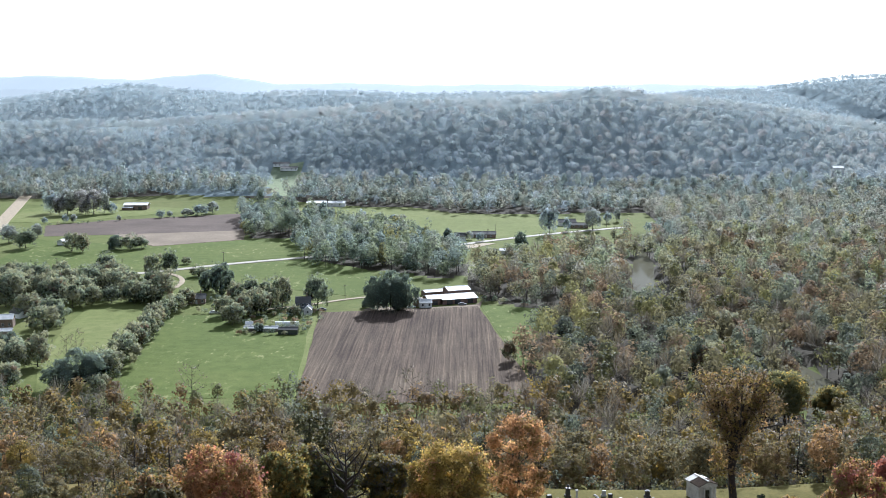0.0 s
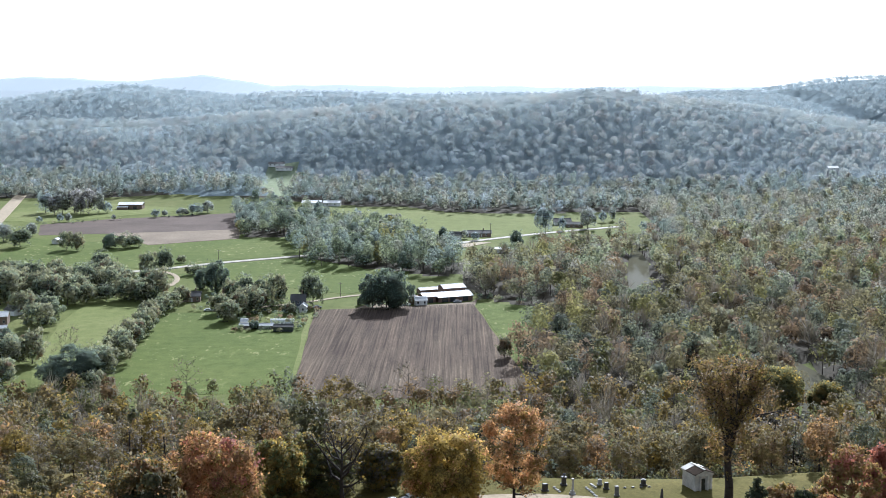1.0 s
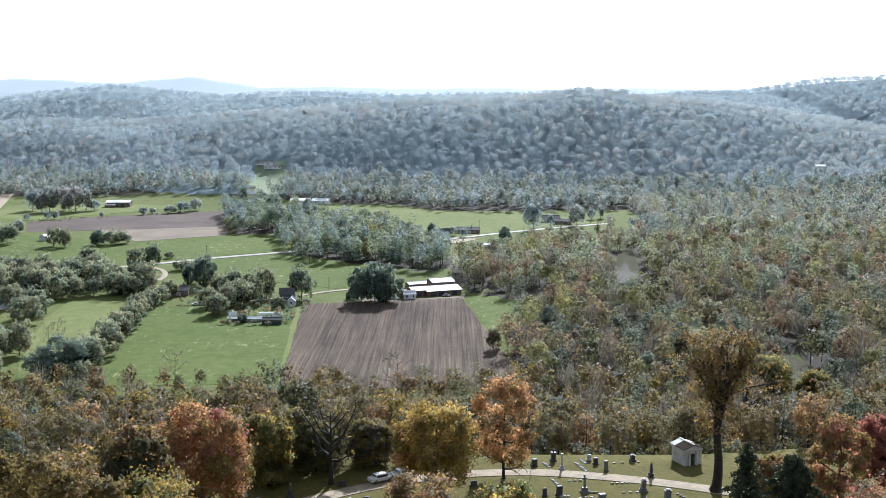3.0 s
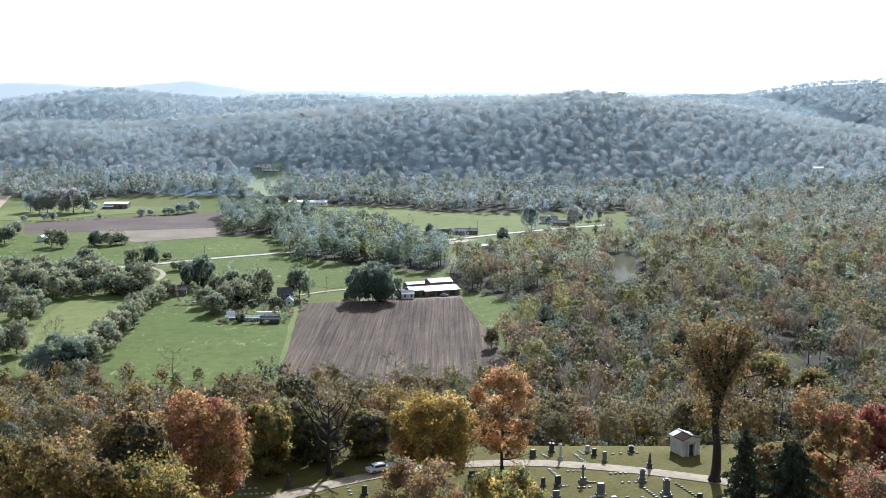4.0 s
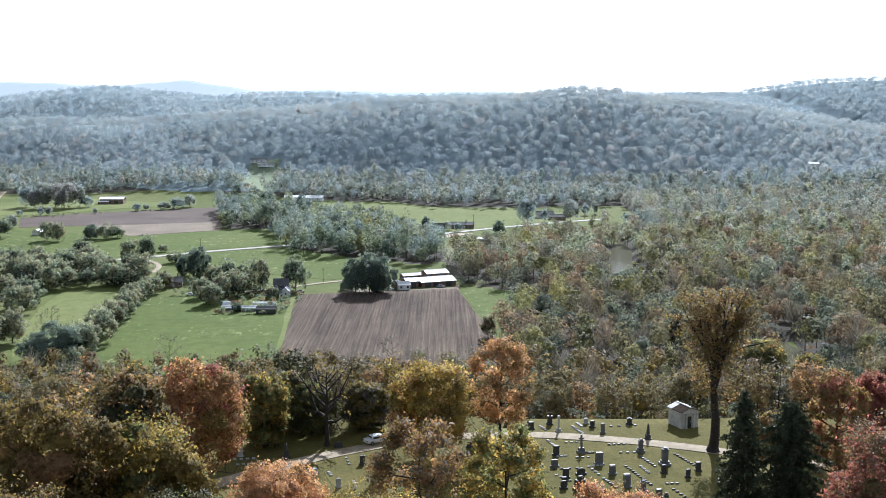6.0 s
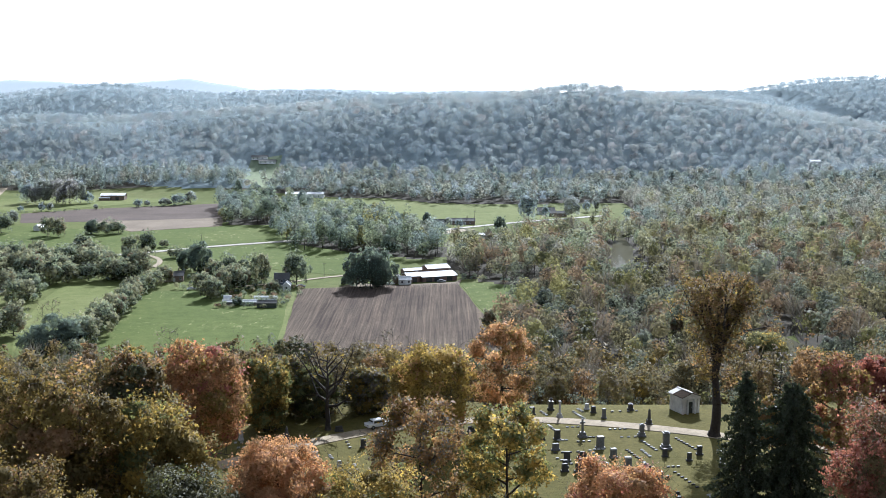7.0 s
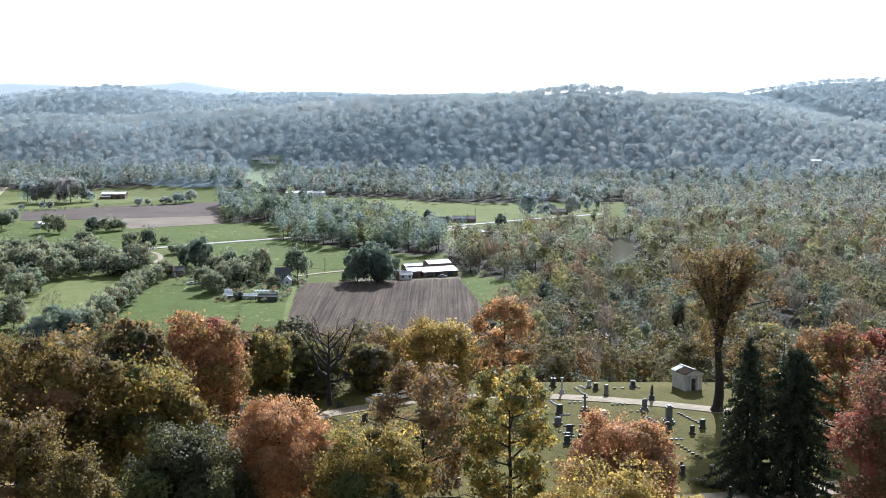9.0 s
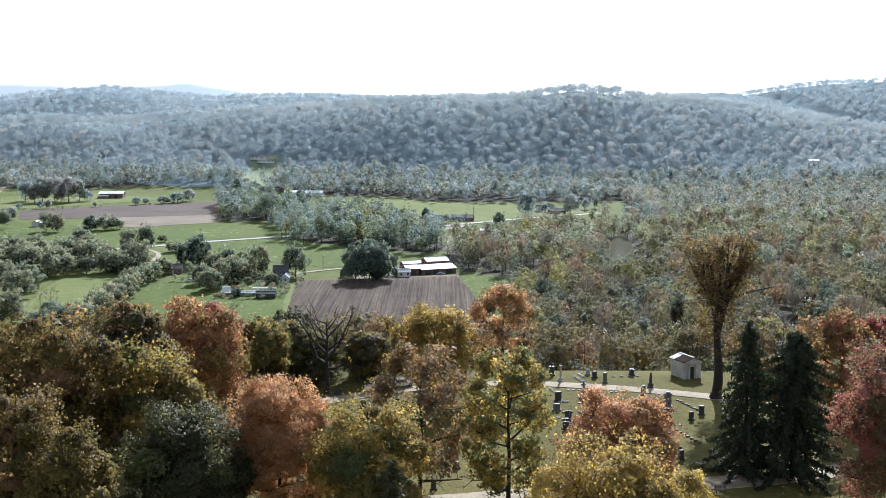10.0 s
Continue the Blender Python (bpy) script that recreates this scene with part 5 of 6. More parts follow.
building("house", "white house with grey roof beside the road", "house", (-3, 868), -4, 8, 7, 3.2, 1.9, SIDING, SHINGLE, 0.4, ((-2, 0.9), (2, 0.9)), ((0, 1.0, 2.0),))
building("shed", "long shed with bright white roof behind the wood", "shed", (31, 800), -8, 15, 6, 2.6, 0.9, SIDING, METAL, 0.4)
building("house", "house with pale roof below tall trees", "house", (80, 950), 6, 13, 9, 3.0, 2.2, SIDING, SHINGLE, 0.5, ((-3, 0.9), (3, 0.9)), ((0, 1.0, 2.0),))
building("house", "low dark house with porch beside the road", "house", (88, 936), -4, 14, 7, 2.6, 1.4, BROWN, SHINGLE, 0.5, ((-4, 0.9), (0, 0.9), (4, 0.9)))
building("house", "white house on a lawn below the hill woods", "house", (-189, 1250), 4, 16, 8, 2.8, 1.5, SIDING, SHINGLE, 0.5, ((-6, 0.9), (-2, 0.9), (3, 0.9)))
building("house", "second white house below the hill woods", "house", (-179, 1237), -3, 17, 7, 2.6, 1.2, SIDING, SHINGLE, 0.5, ((-7, 0.9), (-2, 0.9), (3, 0.9), (7, 0.9)))
building("house", "white-roofed house high in the hill woods", "house", (365, 1200), 0, 10, 7, 10.5, 1.5, SIDING, METAL, 0.4)


def car(label, at, turn, paint, lift=0.0):
    root = tagged(new("car"), label, "car")
    root.matrix_world = pose(at[0], at[1], float(height(*at)) + lift, 0, 0, turn)
    bm = box(4.5, 1.8, 0.62, (0, 0, 0.32), bevel=0.12)
    part("body", bm, paint, root)
    part("roof", box(2.5, 1.62, 0.55, (-0.2, 0, 0.92), bevel=0.1, taper=0.8), paint, root)
    part("windscreen", box(0.06, 1.3, 0.42, (0.93, 0, 0.95), taper=0.9), GLASS, root)
    part("rear_window", box(0.06, 1.3, 0.42, (-1.34, 0, 0.95), taper=0.9), GLASS, root)
    for s in (-1, 1):
        part("side_window", box(1.9, 0.05, 0.34, (-0.2, s * 0.78, 0.98)), GLASS, root)
        part("headlight", box(0.1, 0.35, 0.16, (2.22, s * 0.62, 0.62), bevel=0.02), TRIM, root)
        part("tail_light", box(0.1, 0.3, 0.16, (-2.22, s * 0.64, 0.65), bevel=0.02), BARNRED, root)
        for x in (-1.4, 1.4):
            bm = bmesh.new()
            bmesh.ops.create_cone(bm, cap_ends=True, segments=16, radius1=0.33, radius2=0.33, depth=0.22, matrix=Matrix.Translation((x, s * 0.8, 0.33)) @ Matrix.Rotation(radians(90), 4, "X"))
            wheel = part("wheel", bm, RUBBER, root)
            bm = bmesh.new()
            bmesh.ops.create_cone(bm, cap_ends=True, segments=12, radius1=0.2, radius2=0.17, depth=0.24, matrix=Matrix.Translation((x, s * 0.8, 0.33)) @ Matrix.Rotation(radians(90), 4, "X"))
            part("rim", bm, SILVER, wheel)
    return root


car("white car parked beside the farm shed", (-27.2, 613), 20, CARPAINT)
car("white car parked before the brown house", (-125.6, 597.5), 12, CARPAINT)
car("grey car parked before the brown house", (-121, 597), 8, GREYPAINT)
car("grey car parked beside the barn", (-1, 621), 4, GREYPAINT)
car("dark grey car parked by the blue house", (-72, 606), 10, GREYPAINT)
car("white car parked on the cemetery drive", (-10.6, 195.2), 32, CARPAINT, 0.12)
car("second white car parked on the cemetery drive", (-7.0, 197.6), 28, CARPAINT, 0.12)


def utility_pole(at, tall, turn):
    root = tagged(new("utility_pole"), "weathered wooden utility pole with one crossarm", "pole", "utility poles")
    root.matrix_world = pose(at[0], at[1], float(height(*at)), 0, 0, turn)
    bm = bmesh.new()
    bmesh.ops.create_cone(bm, cap_ends=True, segments=8, radius1=0.17, radius2=0.11, depth=tall + 1, matrix=Matrix.Translation((0, 0, tall / 2 - 0.5)))
    part("pole", bm, TIMBER, root)
    arm = part("crossarm", box(2.4, 0.14, 0.14, (0, -0.14, tall - 0.8)), TIMBER, root)
    for x in (-1.1, -0.5, 0.5, 1.1):
        bm = bmesh.new()
        bmesh.ops.create_cone(bm, cap_ends=True, segments=8, radius1=0.05, radius2=0.035, depth=0.2, matrix=Matrix.Translation((x, -0.14, tall - 0.56)))
        part("insulator", bm, SIDING, arm)


for at, tall, turn in (((-150.7, 750.7), 9, 30), ((-63.3, 637), 8, 40), ((-146, 448), 11, 10), ((-244.7, 718), 10, 20), ((22, 871), 11, 45), ((-205, 719), 9, 30), ((110, 941), 9, 45)):
    utility_pole(at, tall, turn)

# ---- cemetery ----
GRANITE = plain("grey granite", (0.09, 0.088, 0.086), (0.17, 0.165, 0.16), 9.0, 0.6, 0, 0.2, 0.01)
DARKSTONE = plain("dark weathered granite", (0.028, 0.026, 0.024), (0.07, 0.065, 0.06), 8.0, 0.65, 0, 0.2, 0.01)
WHITESTONE = plain("lichen-stained white marble", (0.3, 0.295, 0.28), (0.46, 0.45, 0.43), 6.0, 0.7, 0, 0.2, 0.01)
DARKDOOR = plain("dark bronze door", (0.03, 0.035, 0.03), (0.06, 0.065, 0.055), 3.0, 0.5, 0.4)


def mausoleum():
    root = tagged(new("mausoleum"), "small pale stone mausoleum with pediment and dark door", "mausoleum")
    root.matrix_world = pose(42.1, 206.0, float(height(42.1, 206)) - 0.4, 0, 0, 22)
    W, L, H = 3.3, 4.0, 2.75
    part("plinth", box(W + 0.9, L + 0.7, 0.3, (0, 0, -0.05), bevel=0.04), MARBLE, root)
    part("step", box(2.2, 0.6, 0.2, (0, -L / 2 - 0.6, -0.05), bevel=0.03), MARBLE, root)
    for s in (-1, 1):
        wall = part("side_wall", box(0.3, L - 0.2, H, (s * (W / 2 - 0.15), 0, 0.25)), MARBLE, root)
        for k in range(6):
            part("stone_course", box(0.06, L - 0.5, 0.38, (s * (W / 2 + 0.015), 0, 0.33 + k * 0.44), bevel=0.02), MARBLE, wall)
        for y in (-1, 1):
            part("corner_pilaster", box(0.42, 0.42, H, (s * (W / 2 - 0.1), y * (L / 2 - 0.2), 0.25), bevel=0.03), MARBLE, root)
        col = bmesh.new()
        bmesh.ops.create_cone(col, cap_ends=True, segments=14, radius1=0.17, radius2=0.14, depth=H - 0.3, matrix=Matrix.Translation((s * 0.72, -L / 2 - 0.12, 0.25 + H / 2)))
        shaft = part("column", col, MARBLE, root)
        part("capital", box(0.42, 0.42, 0.16, (s * 0.72, -L / 2 - 0.12, H + 0.08), bevel=0.03), MARBLE, shaft)
        part("column_base", box(0.42, 0.42, 0.14, (s * 0.72, -L / 2 - 0.12, 0.26), bevel=0.03), MARBLE, shaft)
    part("back_wall", box(W - 0.4, 0.3, H, (0, L / 2 - 0.2, 0.25)), MARBLE, root)
    for s in (-1, 1):
        part("front_wall", box(W / 2 - 0.55, 0.25, H, (s * (W / 4 + 0.22), -L / 2 + 0.25, 0.25)), MARBLE, root)
    part("lintel", box(1.1, 0.25, 0.55, (0, -L / 2 + 0.25, 2.45)), MARBLE, root)
    door = part("door", box(0.98, 0.1, 2.2, (0, -L / 2 + 0.32, 0.25), bevel=0.02), DARKDOOR, root)
    part("door_pull", box(0.05, 0.08, 0.3, (0.3, -L / 2 + 0.25, 1.3)), SILVER, door)
    part("entablature", box(W + 0.35, L + 0.45, 0.34, (0, 0, H + 0.25), bevel=0.03), MARBLE, root)
    bm = bmesh.new()
    h0, x, y, rise = H + 0.59, W / 2 + 0.15, L / 2 + 0.2, 0.62
    v = [bm.verts.new(c) for c in ((-x, -y, h0), (x, -y, h0), (0, -y, h0 + rise), (-x, y, h0), (x, y, h0), (0, y, h0 + rise))]
    for f in ((0, 1, 2), (3, 5, 4), (0, 3, 4, 1), (0, 2, 5, 3), (1, 4, 5, 2)):
        bm.faces.new([v[i] for i in f])
    bmesh.ops.recalc_face_normals(bm, faces=bm.faces)
    part("pediment", bm, MARBLE, root)
    for s in (-1, 1):
        for k in range(3):
            bm = bmesh.new()
            y0, y1 = -y - 0.12 + (2 * y + 0.24) * k / 3 + 0.012, -y - 0.12 + (2 * y + 0.24) * (k + 1) / 3 - 0.012
            low, top = (s * (x + 0.18), h0 - 0.04), (s * 0.0, h0 + rise + 0.05)
            c = [(low[0], y0, low[1]), (top[0], y0, top[1]), (top[0], y1, top[1]), (low[0], y1, low[1])]
            a, b = [bm.verts.new(p) for p in c], [bm.verts.new((p[0], p[1], p[2] + 0.12)) for p in c]
            bm.faces.new(a)
            bm.faces.new(b)
            for i in range(4):
                bm.faces.new((a[i], a[(i + 1) % 4], b[(i + 1) % 4], b[i]))
            bmesh.ops.recalc_face_normals(bm, faces=bm.faces)
            part("roof_slab", bm, SLATE if k < 2 else MARBLE, root)
    part("ridge_stone", box(0.34, 2 * y + 0.2, 0.14, (0, 0, h0 + rise + 0.1), bevel=0.03), MARBLE, root)


mausoleum()


def slab_shape(w, h, d, crown):
    """An upright slab whose top is rounded by crown."""
    bm = bmesh.new()
    n = 8
    top = [(w / 2 * math.cos(math.pi * i / n), h - crown + crown * math.sin(math.pi * i / n)) for i in range(n + 1)]
    ring = [(w / 2, 0)] + top + [(-w / 2, 0)]
    a = [bm.verts.new((x, -d / 2, z)) for x, z in ring]
    b = [bm.verts.new((x, d / 2, z)) for x, z in ring]
    bm.faces.new(a)
    bm.faces.new(b)
    for i in range(len(ring)):
        j = (i + 1) % len(ring)
        bm.faces.new((a[i], a[j], b[j], b[i]))
    bmesh.ops.recalc_face_normals(bm, faces=bm.faces)
    return bm


def turned(profile, seg=14):
    """A solid turned from (radius, height) pairs."""
    bm = bmesh.new()
    rings = [[bm.verts.new((r * math.cos(2 * math.pi * i / seg), r * math.sin(2 * math.pi * i / seg), z)) for i in range(seg)] for r, z in profile]
    for a, b in zip(rings, rings[1:]):
        for i in range(seg):
            bm.faces.new((a[i], a[(i + 1) % seg], b[(i + 1) % seg], b[i]))
    bm.faces.new(rings[0][::-1])
    bm.faces.new(rings[-1])
    return bm


def monument(kind, x, y, h, w, mat, label, seed):
    rng = random.Random(seed)
    root = tagged(new("gravestone"), label, "gravestone", "cemetery monuments")
    root.matrix_world = pose(x, y, float(height(x, y)) - 0.06, rng.uniform(-1.5, 1.5), rng.uniform(-1.5, 1.5), 12 + rng.uniform(-7, 7))
    if kind == "tablet":
        part("base", box(w * 1.35, 0.6, 0.32, bevel=0.04), mat, root)
        stone = part("stone", slab_shape(w, h - 0.3, 0.32, rng.choice((0.06, 0.12, w * 0.3))), mat, root)
        stone.location.z = 0.31
    elif kind == "block":
        part("base", box(w * 1.3, w * 1.0, 0.28, bevel=0.03), mat, root)
        part("stone", box(w, w * 0.75, h - 0.5, (0, 0, 0.28), bevel=0.04, taper=0.94), mat, root)
        part("cap", box(w * 1.12, w * 0.86, 0.22, (0, 0, h - 0.22), bevel=0.05, taper=0.85), WHITESTONE if "pale cap" in label else mat, root)
    elif kind == "pedestal":
        part("base", box(w * 1.25, w * 1.25, 0.4, bevel=0.05), mat, root)
        part("second_base", box(w * 0.95, w * 0.95, 0.35, (0, 0, 0.4), bevel=0.04), mat, root)
        part("die", box(w * 0.68, w * 0.68, h - 1.15, (0, 0, 0.75), bevel=0.03), mat, root)
        part("cornice", box(w * 0.86, w * 0.86, 0.2, (0, 0, h - 0.4), bevel=0.05), mat, root)
        part("cap", box(w * 0.66, w * 0.66, 0.2, (0, 0, h - 0.2), bevel=0.04, taper=0.6), mat, root)
    elif kind == "urn":
        part("base", box(w, w, 0.35, bevel=0.04), mat, root)
        part("die", box(w * 0.72, w * 0.72, h * 0.5, (0, 0, 0.35), bevel=0.04, taper=0.9), mat, root)
        z = 0.35 + h * 0.5
        part("cornice", box(w * 0.85, w * 0.85, 0.14, (0, 0, z), bevel=0.03), mat, root)
        k = max(0.2, h - z - 0.14)
        u = part("urn", turned([(0.16, 0), (0.1, k * 0.2), (0.28, k * 0.5), (0.3, k * 0.7), (0.2, k * 0.82), (0.08, k * 0.95), (0.03, k)]), mat, root)
        u.location.z = z + 0.13
    elif kind == "column":
        part("base", box(w * 1.8, w * 1.8, 0.35, bevel=0.04), mat, root)
        part("plinth", box(w * 1.3, w * 1.3, 0.4, (0, 0, 0.35), bevel=0.03), mat, root)
        s = part("shaft", turned([(w * 0.42, 0), (w * 0.36, h * 0.3), (w * 0.32, h - 1.0)]), mat, root)
        s.location.z = 0.75
        part("capital", box(w * 1.0, w * 1.0, 0.25, (0, 0, h - 0.25), bevel=0.05), mat, root)
    elif kind == "obelisk":
        part("base", box(w * 1.6, w * 1.6, 0.35, bevel=0.04), mat, root)
        part("plinth", box(w * 1.15, w * 1.15, 0.6, (0, 0, 0.35), bevel=0.03), mat, root)
        part("shaft", box(w * 0.72, w * 0.72, h - 1.25, (0, 0, 0.95), bevel=0.02, taper=0.6), mat, root)
        part("point", box(w * 0.43, w * 0.43, 0.3, (0, 0, h - 0.3), taper=0.08), mat, root)
    elif kind == "cross":
        part("base", box(w * 1.5, w * 1.2, 0.45, bevel=0.05, taper=0.85), mat, root)
        part("plinth", box(w * 1.0, w * 0.85, 0.5, (0, 0, 0.45), bevel=0.04, taper=0.85), mat, root)
        part("shaft", box(0.34, 0.28, h - 0.95, (0, 0, 0.95), bevel=0.03, taper=0.85), mat, root)
        part("arm", box(w * 0.85, 0.26, 0.28, (0, 0, h - 0.75), bevel=0.03), mat, root)
    elif kind == "figure":
        part("base", box(w * 1.2, w * 1.2, 0.4, bevel=0.05), mat, root)
        part("die", box(w * 0.8, w * 0.8, 0.9, (0, 0, 0.4), bevel=0.04, taper=0.85), mat, root)
        s = part("finial", turned([(0.3, 0), (0.24, 0.35), (0.2, h - 2.1), (0.24, h - 1.75), (0.1, h - 1.5), (0.12, h - 1.4), (0.03, h - 1.3)]), mat, root)
        s.location.z = 1.29
    elif kind == "wide":
        part("base", box(w * 1.2, 0.9, 0.4, bevel=0.05), mat, root)
        part("stone", box(w, 0.5, h * 0.55, (0, 0, 0.4), bevel=0.06), mat, root)
        c = part("centre_stone", slab_shape(w * 0.45, h - 0.4, 0.56, 0.2), mat, root)
        c.location.z = 0.4
    return root


GREY, DARK, WHITE = GRANITE, DARKSTONE, WHITESTONE
for i, (kind, x, y, h, w, mat, label) in enumerate((
    ("urn", 18.9, 206.5, 2.3, 1.05, DARK, "dark urn-topped monument at the wood's edge"),
    ("column", 20.0, 201.8, 2.9, 0.5, WHITE, "slender white column monument beside the drive"),
    ("tablet", 25.2, 206.8, 1.1, 0.7, WHITE, "white headstone at the wood's edge"),
    ("block", 26.1, 204.6, 1.25, 0.75, DARK, "dark block headstone on the lawn"),
    ("block", 27.5, 201.2, 1.8, 0.66, GREY, "upright grey block headstone beside the drive"),
    ("urn", 32.8, 206.5, 1.3, 1.0, DARK, "low dark urn monument before the woods"),
    ("obelisk", 34.5, 197.4, 2.8, 0.66, DARK, "dark slender obelisk beside the drive"),
    ("cross", 22.6, 190.0, 3.1, 1.0, GREY, "tall grey stone cross on a stepped base"),
    ("pedestal", 32.2, 190.6, 2.2, 1.0, GREY, "upright grey pedestal monument on the lawn"),
    ("pedestal", 34.9, 183.8, 2.9, 1.3, GREY, "tall grey pedestal monument on a stepped base"),
    ("tablet", 34.0, 179.7, 1.4, 0.66, DARK, "dark headstone before the tall pedestal"),
    ("tablet", 16.0, 188.3, 1.45, 0.64, DARK, "dark narrow headstone on the lawn"),
    ("block", 18.4, 188.8, 1.65, 0.9, DARK, "dark block headstone on a base"),
    ("tablet", 17.6, 182.9, 1.2, 1.05, GREY, "wide grey headstone on a base"),
    ("block", 24.7, 184.2, 1.95, 1.1, GREY, "large grey block monument on the lawn"),
    ("block", 26.1, 179.3, 1.55, 0.9, GREY, "grey block headstone with pale cap"),
    ("block", 27.4, 173.3, 2.1, 1.0, GREY, "tall grey block monument with pale cap"),
    ("pedestal", 29.4, 171.0, 1.9, 1.0, GREY, "grey pedestal monument with pale cap"),
    ("tablet", 18.8, 177.3, 1.6, 0.95, DARK, "dark rounded headstone on the lawn"),
    ("tablet", 21.3, 179.1, 1.1, 1.25, DARK, "wide dark headstone on the lawn"),
    ("wide", 20.4, 172.2, 2.2, 1.8, DARK, "broad dark family monument on the lawn"),
    ("tablet", 18.0, 172.5, 1.3, 0.9, DARK, "dark headstone beside the family monument"),
    ("tablet", 22.6, 169.4, 1.05, 0.52, DARK, "small dark headstone on the lawn"),
    ("tablet", 23.5, 169.4, 1.1, 0.47, DARK, "small narrow dark headstone on the lawn"),
    ("column", 41.6, 174.3, 3.1, 0.54, GREY, "tall grey column in the spruce's shade"),
    ("tablet", 37.3, 177.7, 1.35, 0.66, DARK, "dark headstone in tree shade"),
    ("block", 39.5, 180.8, 1.5, 0.78, DARK, "dark block headstone in tree shade"),
    ("tablet", -32.1, 188.1, 1.6, 0.7, WHITE, "white rounded headstone beside the wood"),
    ("figure", -24.7, 187.6, 2.5, 1.0, DARK, "dark finial-topped monument under the trees"),
    ("wide", -16.9, 193.2, 0.95, 1.15, DARK, "low dark block monument beside the drive"),
    ("block", -19.4, 179.4, 0.95, 0.95, WHITE, "low white block headstone on the lawn"),
    ("tablet", -15.1, 173.1, 1.5, 0.7, WHITE, "white headstone on the lawn"),
    ("tablet", -12.3, 184.1, 1.5, 0.85, DARK, "dark upright headstone beside the drive"),
    ("tablet", -12.7, 172.7, 0.95, 0.48, WHITE, "small white headstone on the lawn"),
    ("tablet", 4.7, 193.1, 1.0, 1.0, DARK, "low dark headstone below the drive"),
    ("tablet", 15.1, 183.0, 1.05, 1.0, GREY, "wide grey headstone on the lawn"),
    ("block", 15.4, 203.6, 1.35, 0.9, DARK, "dark block headstone above the drive"),
    ("block", 31.3, 168.6, 1.4, 0.84, GREY, "grey block headstone on the lawn"),
    ("tablet", 32.5, 169.2, 0.6, 0.4, DARK, "small low dark headstone on the lawn"),
    ("block", 32.0, 158.1, 1.4, 0.67, DARK, "dark block headstone on the lower lawn"),
    ("tablet", 32.6, 162.2, 0.65, 0.5, DARK, "small dark headstone on the lower lawn"),
    ("tablet", 12.4, 193.9, 1.0, 0.75, GREY, "grey headstone below the drive"),
    ("block", 18.3, 174.6, 1.2, 0.73, DARK, "dark squat headstone on the lawn"),
    ("tablet", 1.7, 158.4, 1.2, 0.66, DARK, "dark headstone under thin trees"),
    ("tablet", -1.1, 145.4, 1.2, 0.61, DARK, "dark headstone beside the lower drive"),
    ("tablet", 5.5, 148.2, 1.15, 0.62, DARK, "dark headstone under a yellow tree"),
    ("tablet", 1.8, 153.9, 1.05, 0.71, DARK, "dark headstone on the lower lawn"),
    ("tablet", 11.3, 204.9, 1.2, 0.86, DARK, "dark headstone at the wood's edge"),
)):
    monument(kind, x, y, h, w, mat, label, i)


def marker(mat, label):
    root = tagged(new("grave_marker"), label, "grave marker", "low grave markers")
    part("stone", box(0.5, 0.28, 0.24, (0, 0, -0.04), bevel=0.04), mat, root)
    return root


MARKERS = [marker(WHITE, "low white grave marker set in the lawn"), marker(GREY, "low grey grave marker set in the lawn"), marker(DARK, "low dark grave marker set in the lawn")]
placed = set()
rng = random.Random(5)
# count, first place, last place, kind of stone
for n, ax, ay, bx, by, k in (
    (7, 22.7, 205.1, 24.0, 200.6, 0), (4, 23.7, 206.9, 24.3, 205.1, 0), (7, 31.8, 187.8, 33.2, 182.9, 1), (11, 28.7, 182.9, 31.1, 174.2, 2), (5, 31.0, 182.9, 31.7, 179.7, 0),
    (7, 24.5, 176.9, 25.8, 172.8, 1), (8, 37.5, 189.2, 39.4, 183.5, 2), (5, 17.7, 196.7, 18.5, 193.8, 0), (4, 17.1, 205.1, 17.9, 202.9, 0), (3, 20.7, 195.6, 22.5, 195.8, 0),
    (3, 28.9, 189.9, 31.1, 190.1, 0), (4, 27.6, 194.3, 30.1, 194.6, 1), (3, 23.7, 183.1, 25.0, 183.5, 0), (4, 29.4, 205.1, 33.7, 205.7, 1), (3, 18.6, 188.0, 19.8, 188.2, 0),
):
    for i in range(n):
        q = i / max(1, n - 1)
        m = pose(ax + q * (bx - ax), ay + q * (by - ay), 0, 0, 0, 12 + rng.uniform(-8, 8))
        m.translation.z = float(height(m.translation.x, m.translation.y))
        ob = MARKERS[k] if k not in placed else copy_thing(MARKERS[k], m)
        ob.matrix_world = m
        placed.add(k)
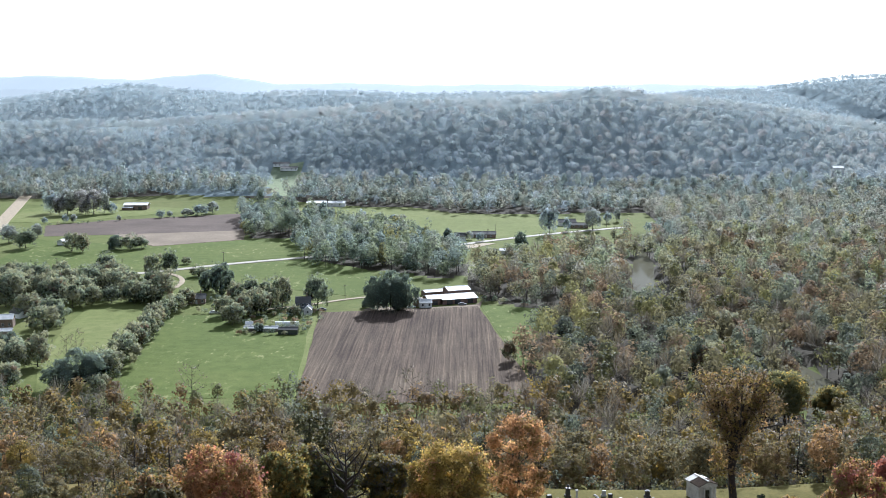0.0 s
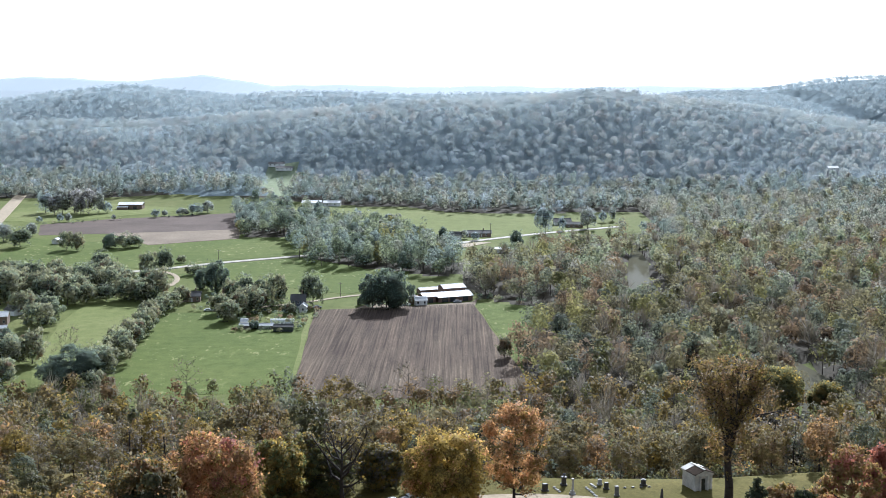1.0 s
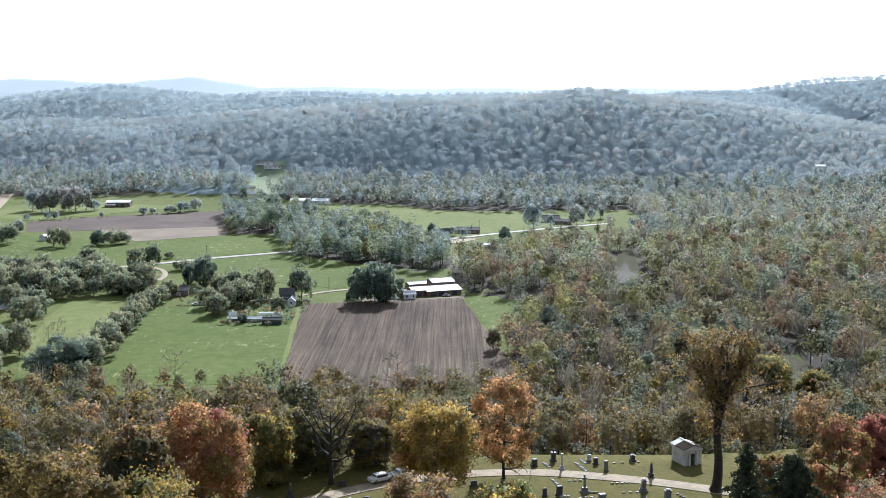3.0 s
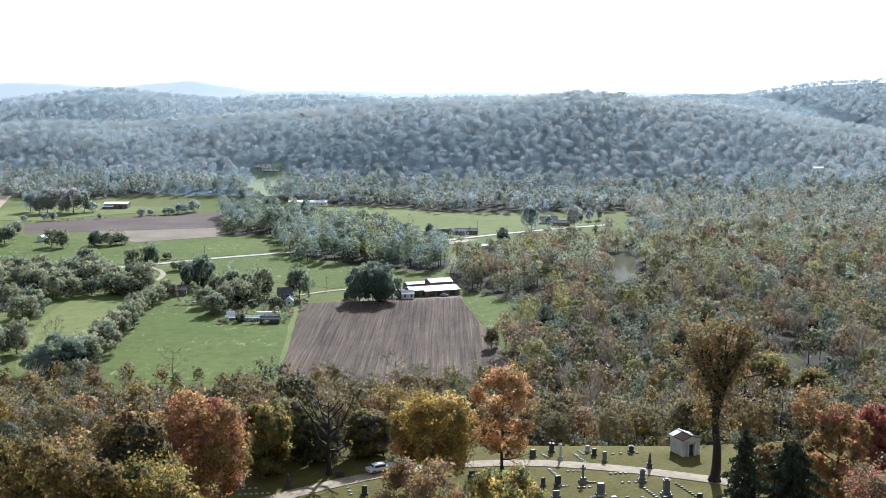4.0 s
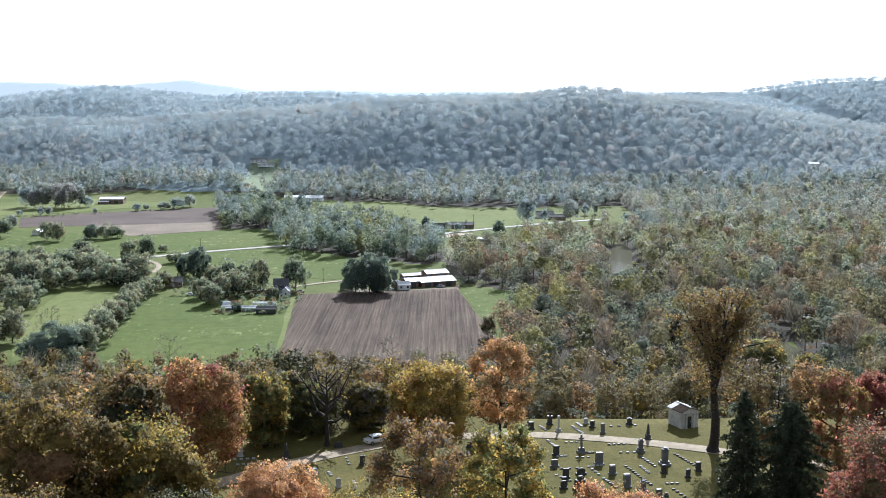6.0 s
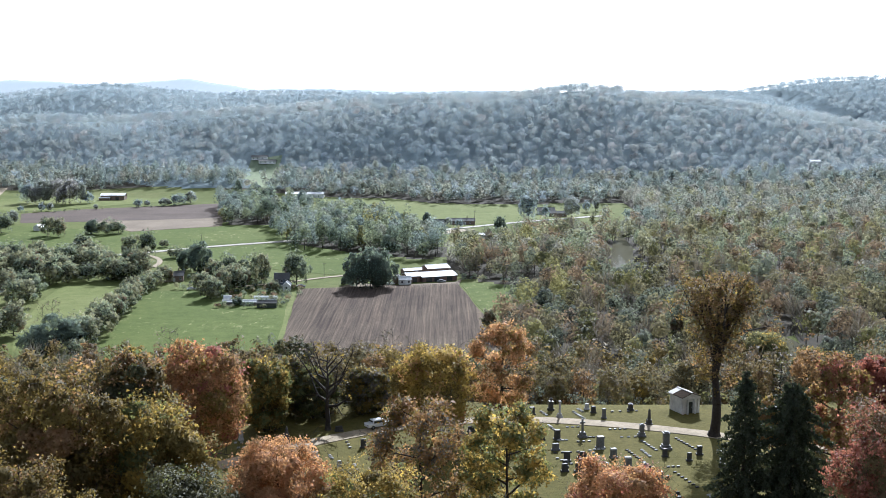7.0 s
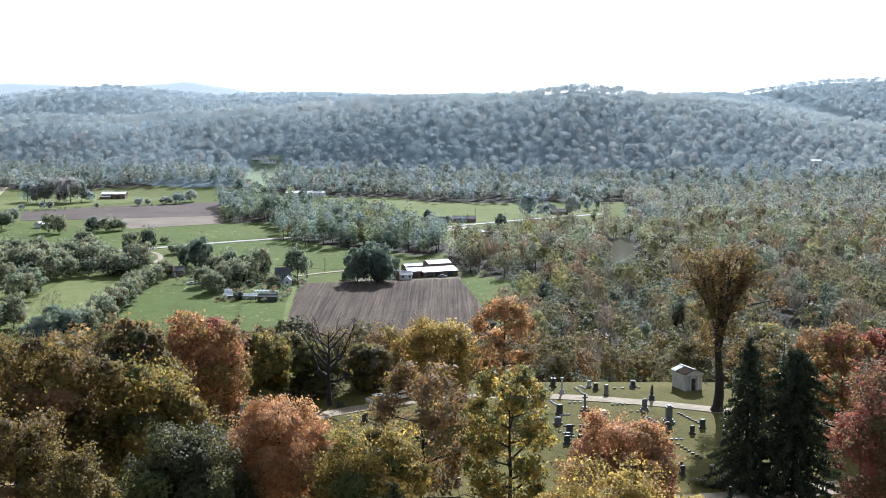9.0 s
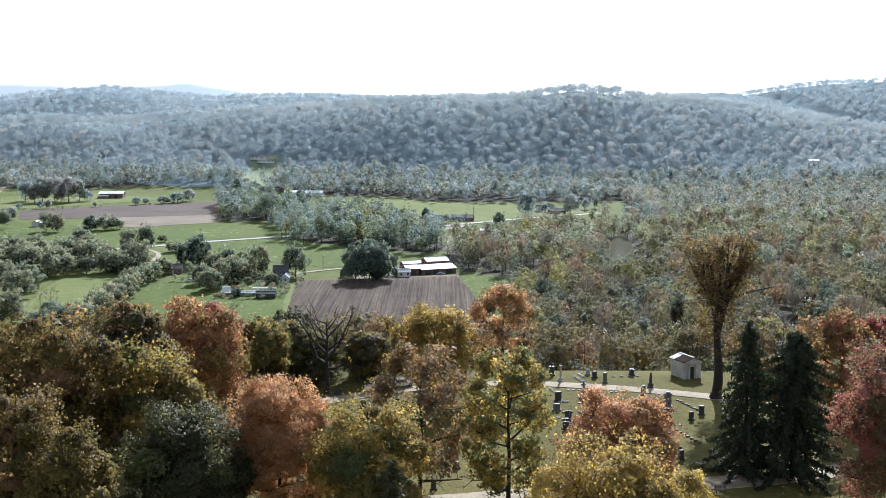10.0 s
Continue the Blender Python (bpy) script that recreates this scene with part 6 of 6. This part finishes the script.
for n, ax, ay, bx, by, k in (
    (3, 21.6, 187.3, 23.4, 187.6, 1), (3, 23.3, 189.8, 24.4, 189.9, 2), (4, 17.4, 181.5, 21.0, 182.0, 2), (4, 17.5, 178.6, 19.3, 176.0, 0), (4, 22.9, 182.6, 24.0, 179.0, 0),
    (3, 33.6, 174.6, 35.1, 174.8, 1), (6, -31.8, 183.9, -27.5, 184.6, 0), (4, -32.7, 186.5, -29.8, 187.0, 0), (3, -15.1, 187.1, -14.4, 184.1, 0), (3, -13.1, 175.6, -12.6, 173.1, 0),
    (3, -17.2, 180.0, -16.7, 178.5, 0), (7, 34.1, 172.1, 36.0, 165.5, 2), (6, 36.9, 162.2, 37.8, 158.4, 0), (3, 3.4, 182.9, 4.8, 180.5, 1), (5, 36.7, 154.0, 37.6, 151.6, 1),
):
    for i in range(n):
        q = i / max(1, n - 1)
        m = pose(ax + q * (bx - ax), ay + q * (by - ay), 0, 0, 0, 12 + rng.uniform(-8, 8))
        m.translation.z = float(height(m.translation.x, m.translation.y))
        copy_thing(MARKERS[k], m).matrix_world = m


def flower_bush(at, w, d, seed):
    """A clipped planting of dark shrub with pale blooms."""
    r = np.random.default_rng(seed)
    root = tagged(new("shrub"), "low dark shrub with pale blooms on the lawn", "shrub", "lawn shrubs")
    root.matrix_world = pose(at[0], at[1], float(height(*at)))
    c = r.normal(size=(420, 3)) * [w * 0.4, d * 0.4, 0.3] + [0, 0, 0.45]
    c[:, 2] = np.abs(c[:, 2])
    v, f = leaf_quads(c, r.normal(size=c.shape) + [0, 0, 0.5], np.full(len(c), 0.13), r)
    new("foliage", mesh_of("foliage", v, f, [DEEP])).parent = root
    c = r.normal(size=(60, 3)) * [w * 0.36, d * 0.36, 0.12] + [0, 0, 0.95]
    v, f = leaf_quads(c, r.normal(size=c.shape) * 0.4 + [0, 0, 1], np.full(len(c), 0.1), r)
    new("blooms", mesh_of("blooms", v, f, [WHITESTONE])).parent = root


flower_bush((33.5, 153.6), 1.6, 1.0, 1)
flower_bush((36.2, 153.6), 0.9, 1.8, 2)


def bench(at, turn):
    root = tagged(new("bench"), "small wooden bench with reddish slats beside the drive", "bench")
    root.matrix_world = pose(at[0], at[1], float(height(*at)), 0, 0, turn)
    for k in range(4):
        part("seat_slat", box(1.5, 0.1, 0.04, (0, -0.18 + 0.12 * k, 0.44), bevel=0.01), BARNRED, root)
    for k in range(3):
        part("back_slat", box(1.5, 0.03, 0.1, (0, 0.27, 0.55 + 0.14 * k), bevel=0.01), BARNRED, root)
    for s in (-1, 1):
        for y in (-0.18, 0.25):
            part("leg", box(0.07, 0.07, 0.45 if y < 0 else 0.95, (s * 0.62, y, 0)), TIMBER, root)


bench((34.2, 144.4), 10)
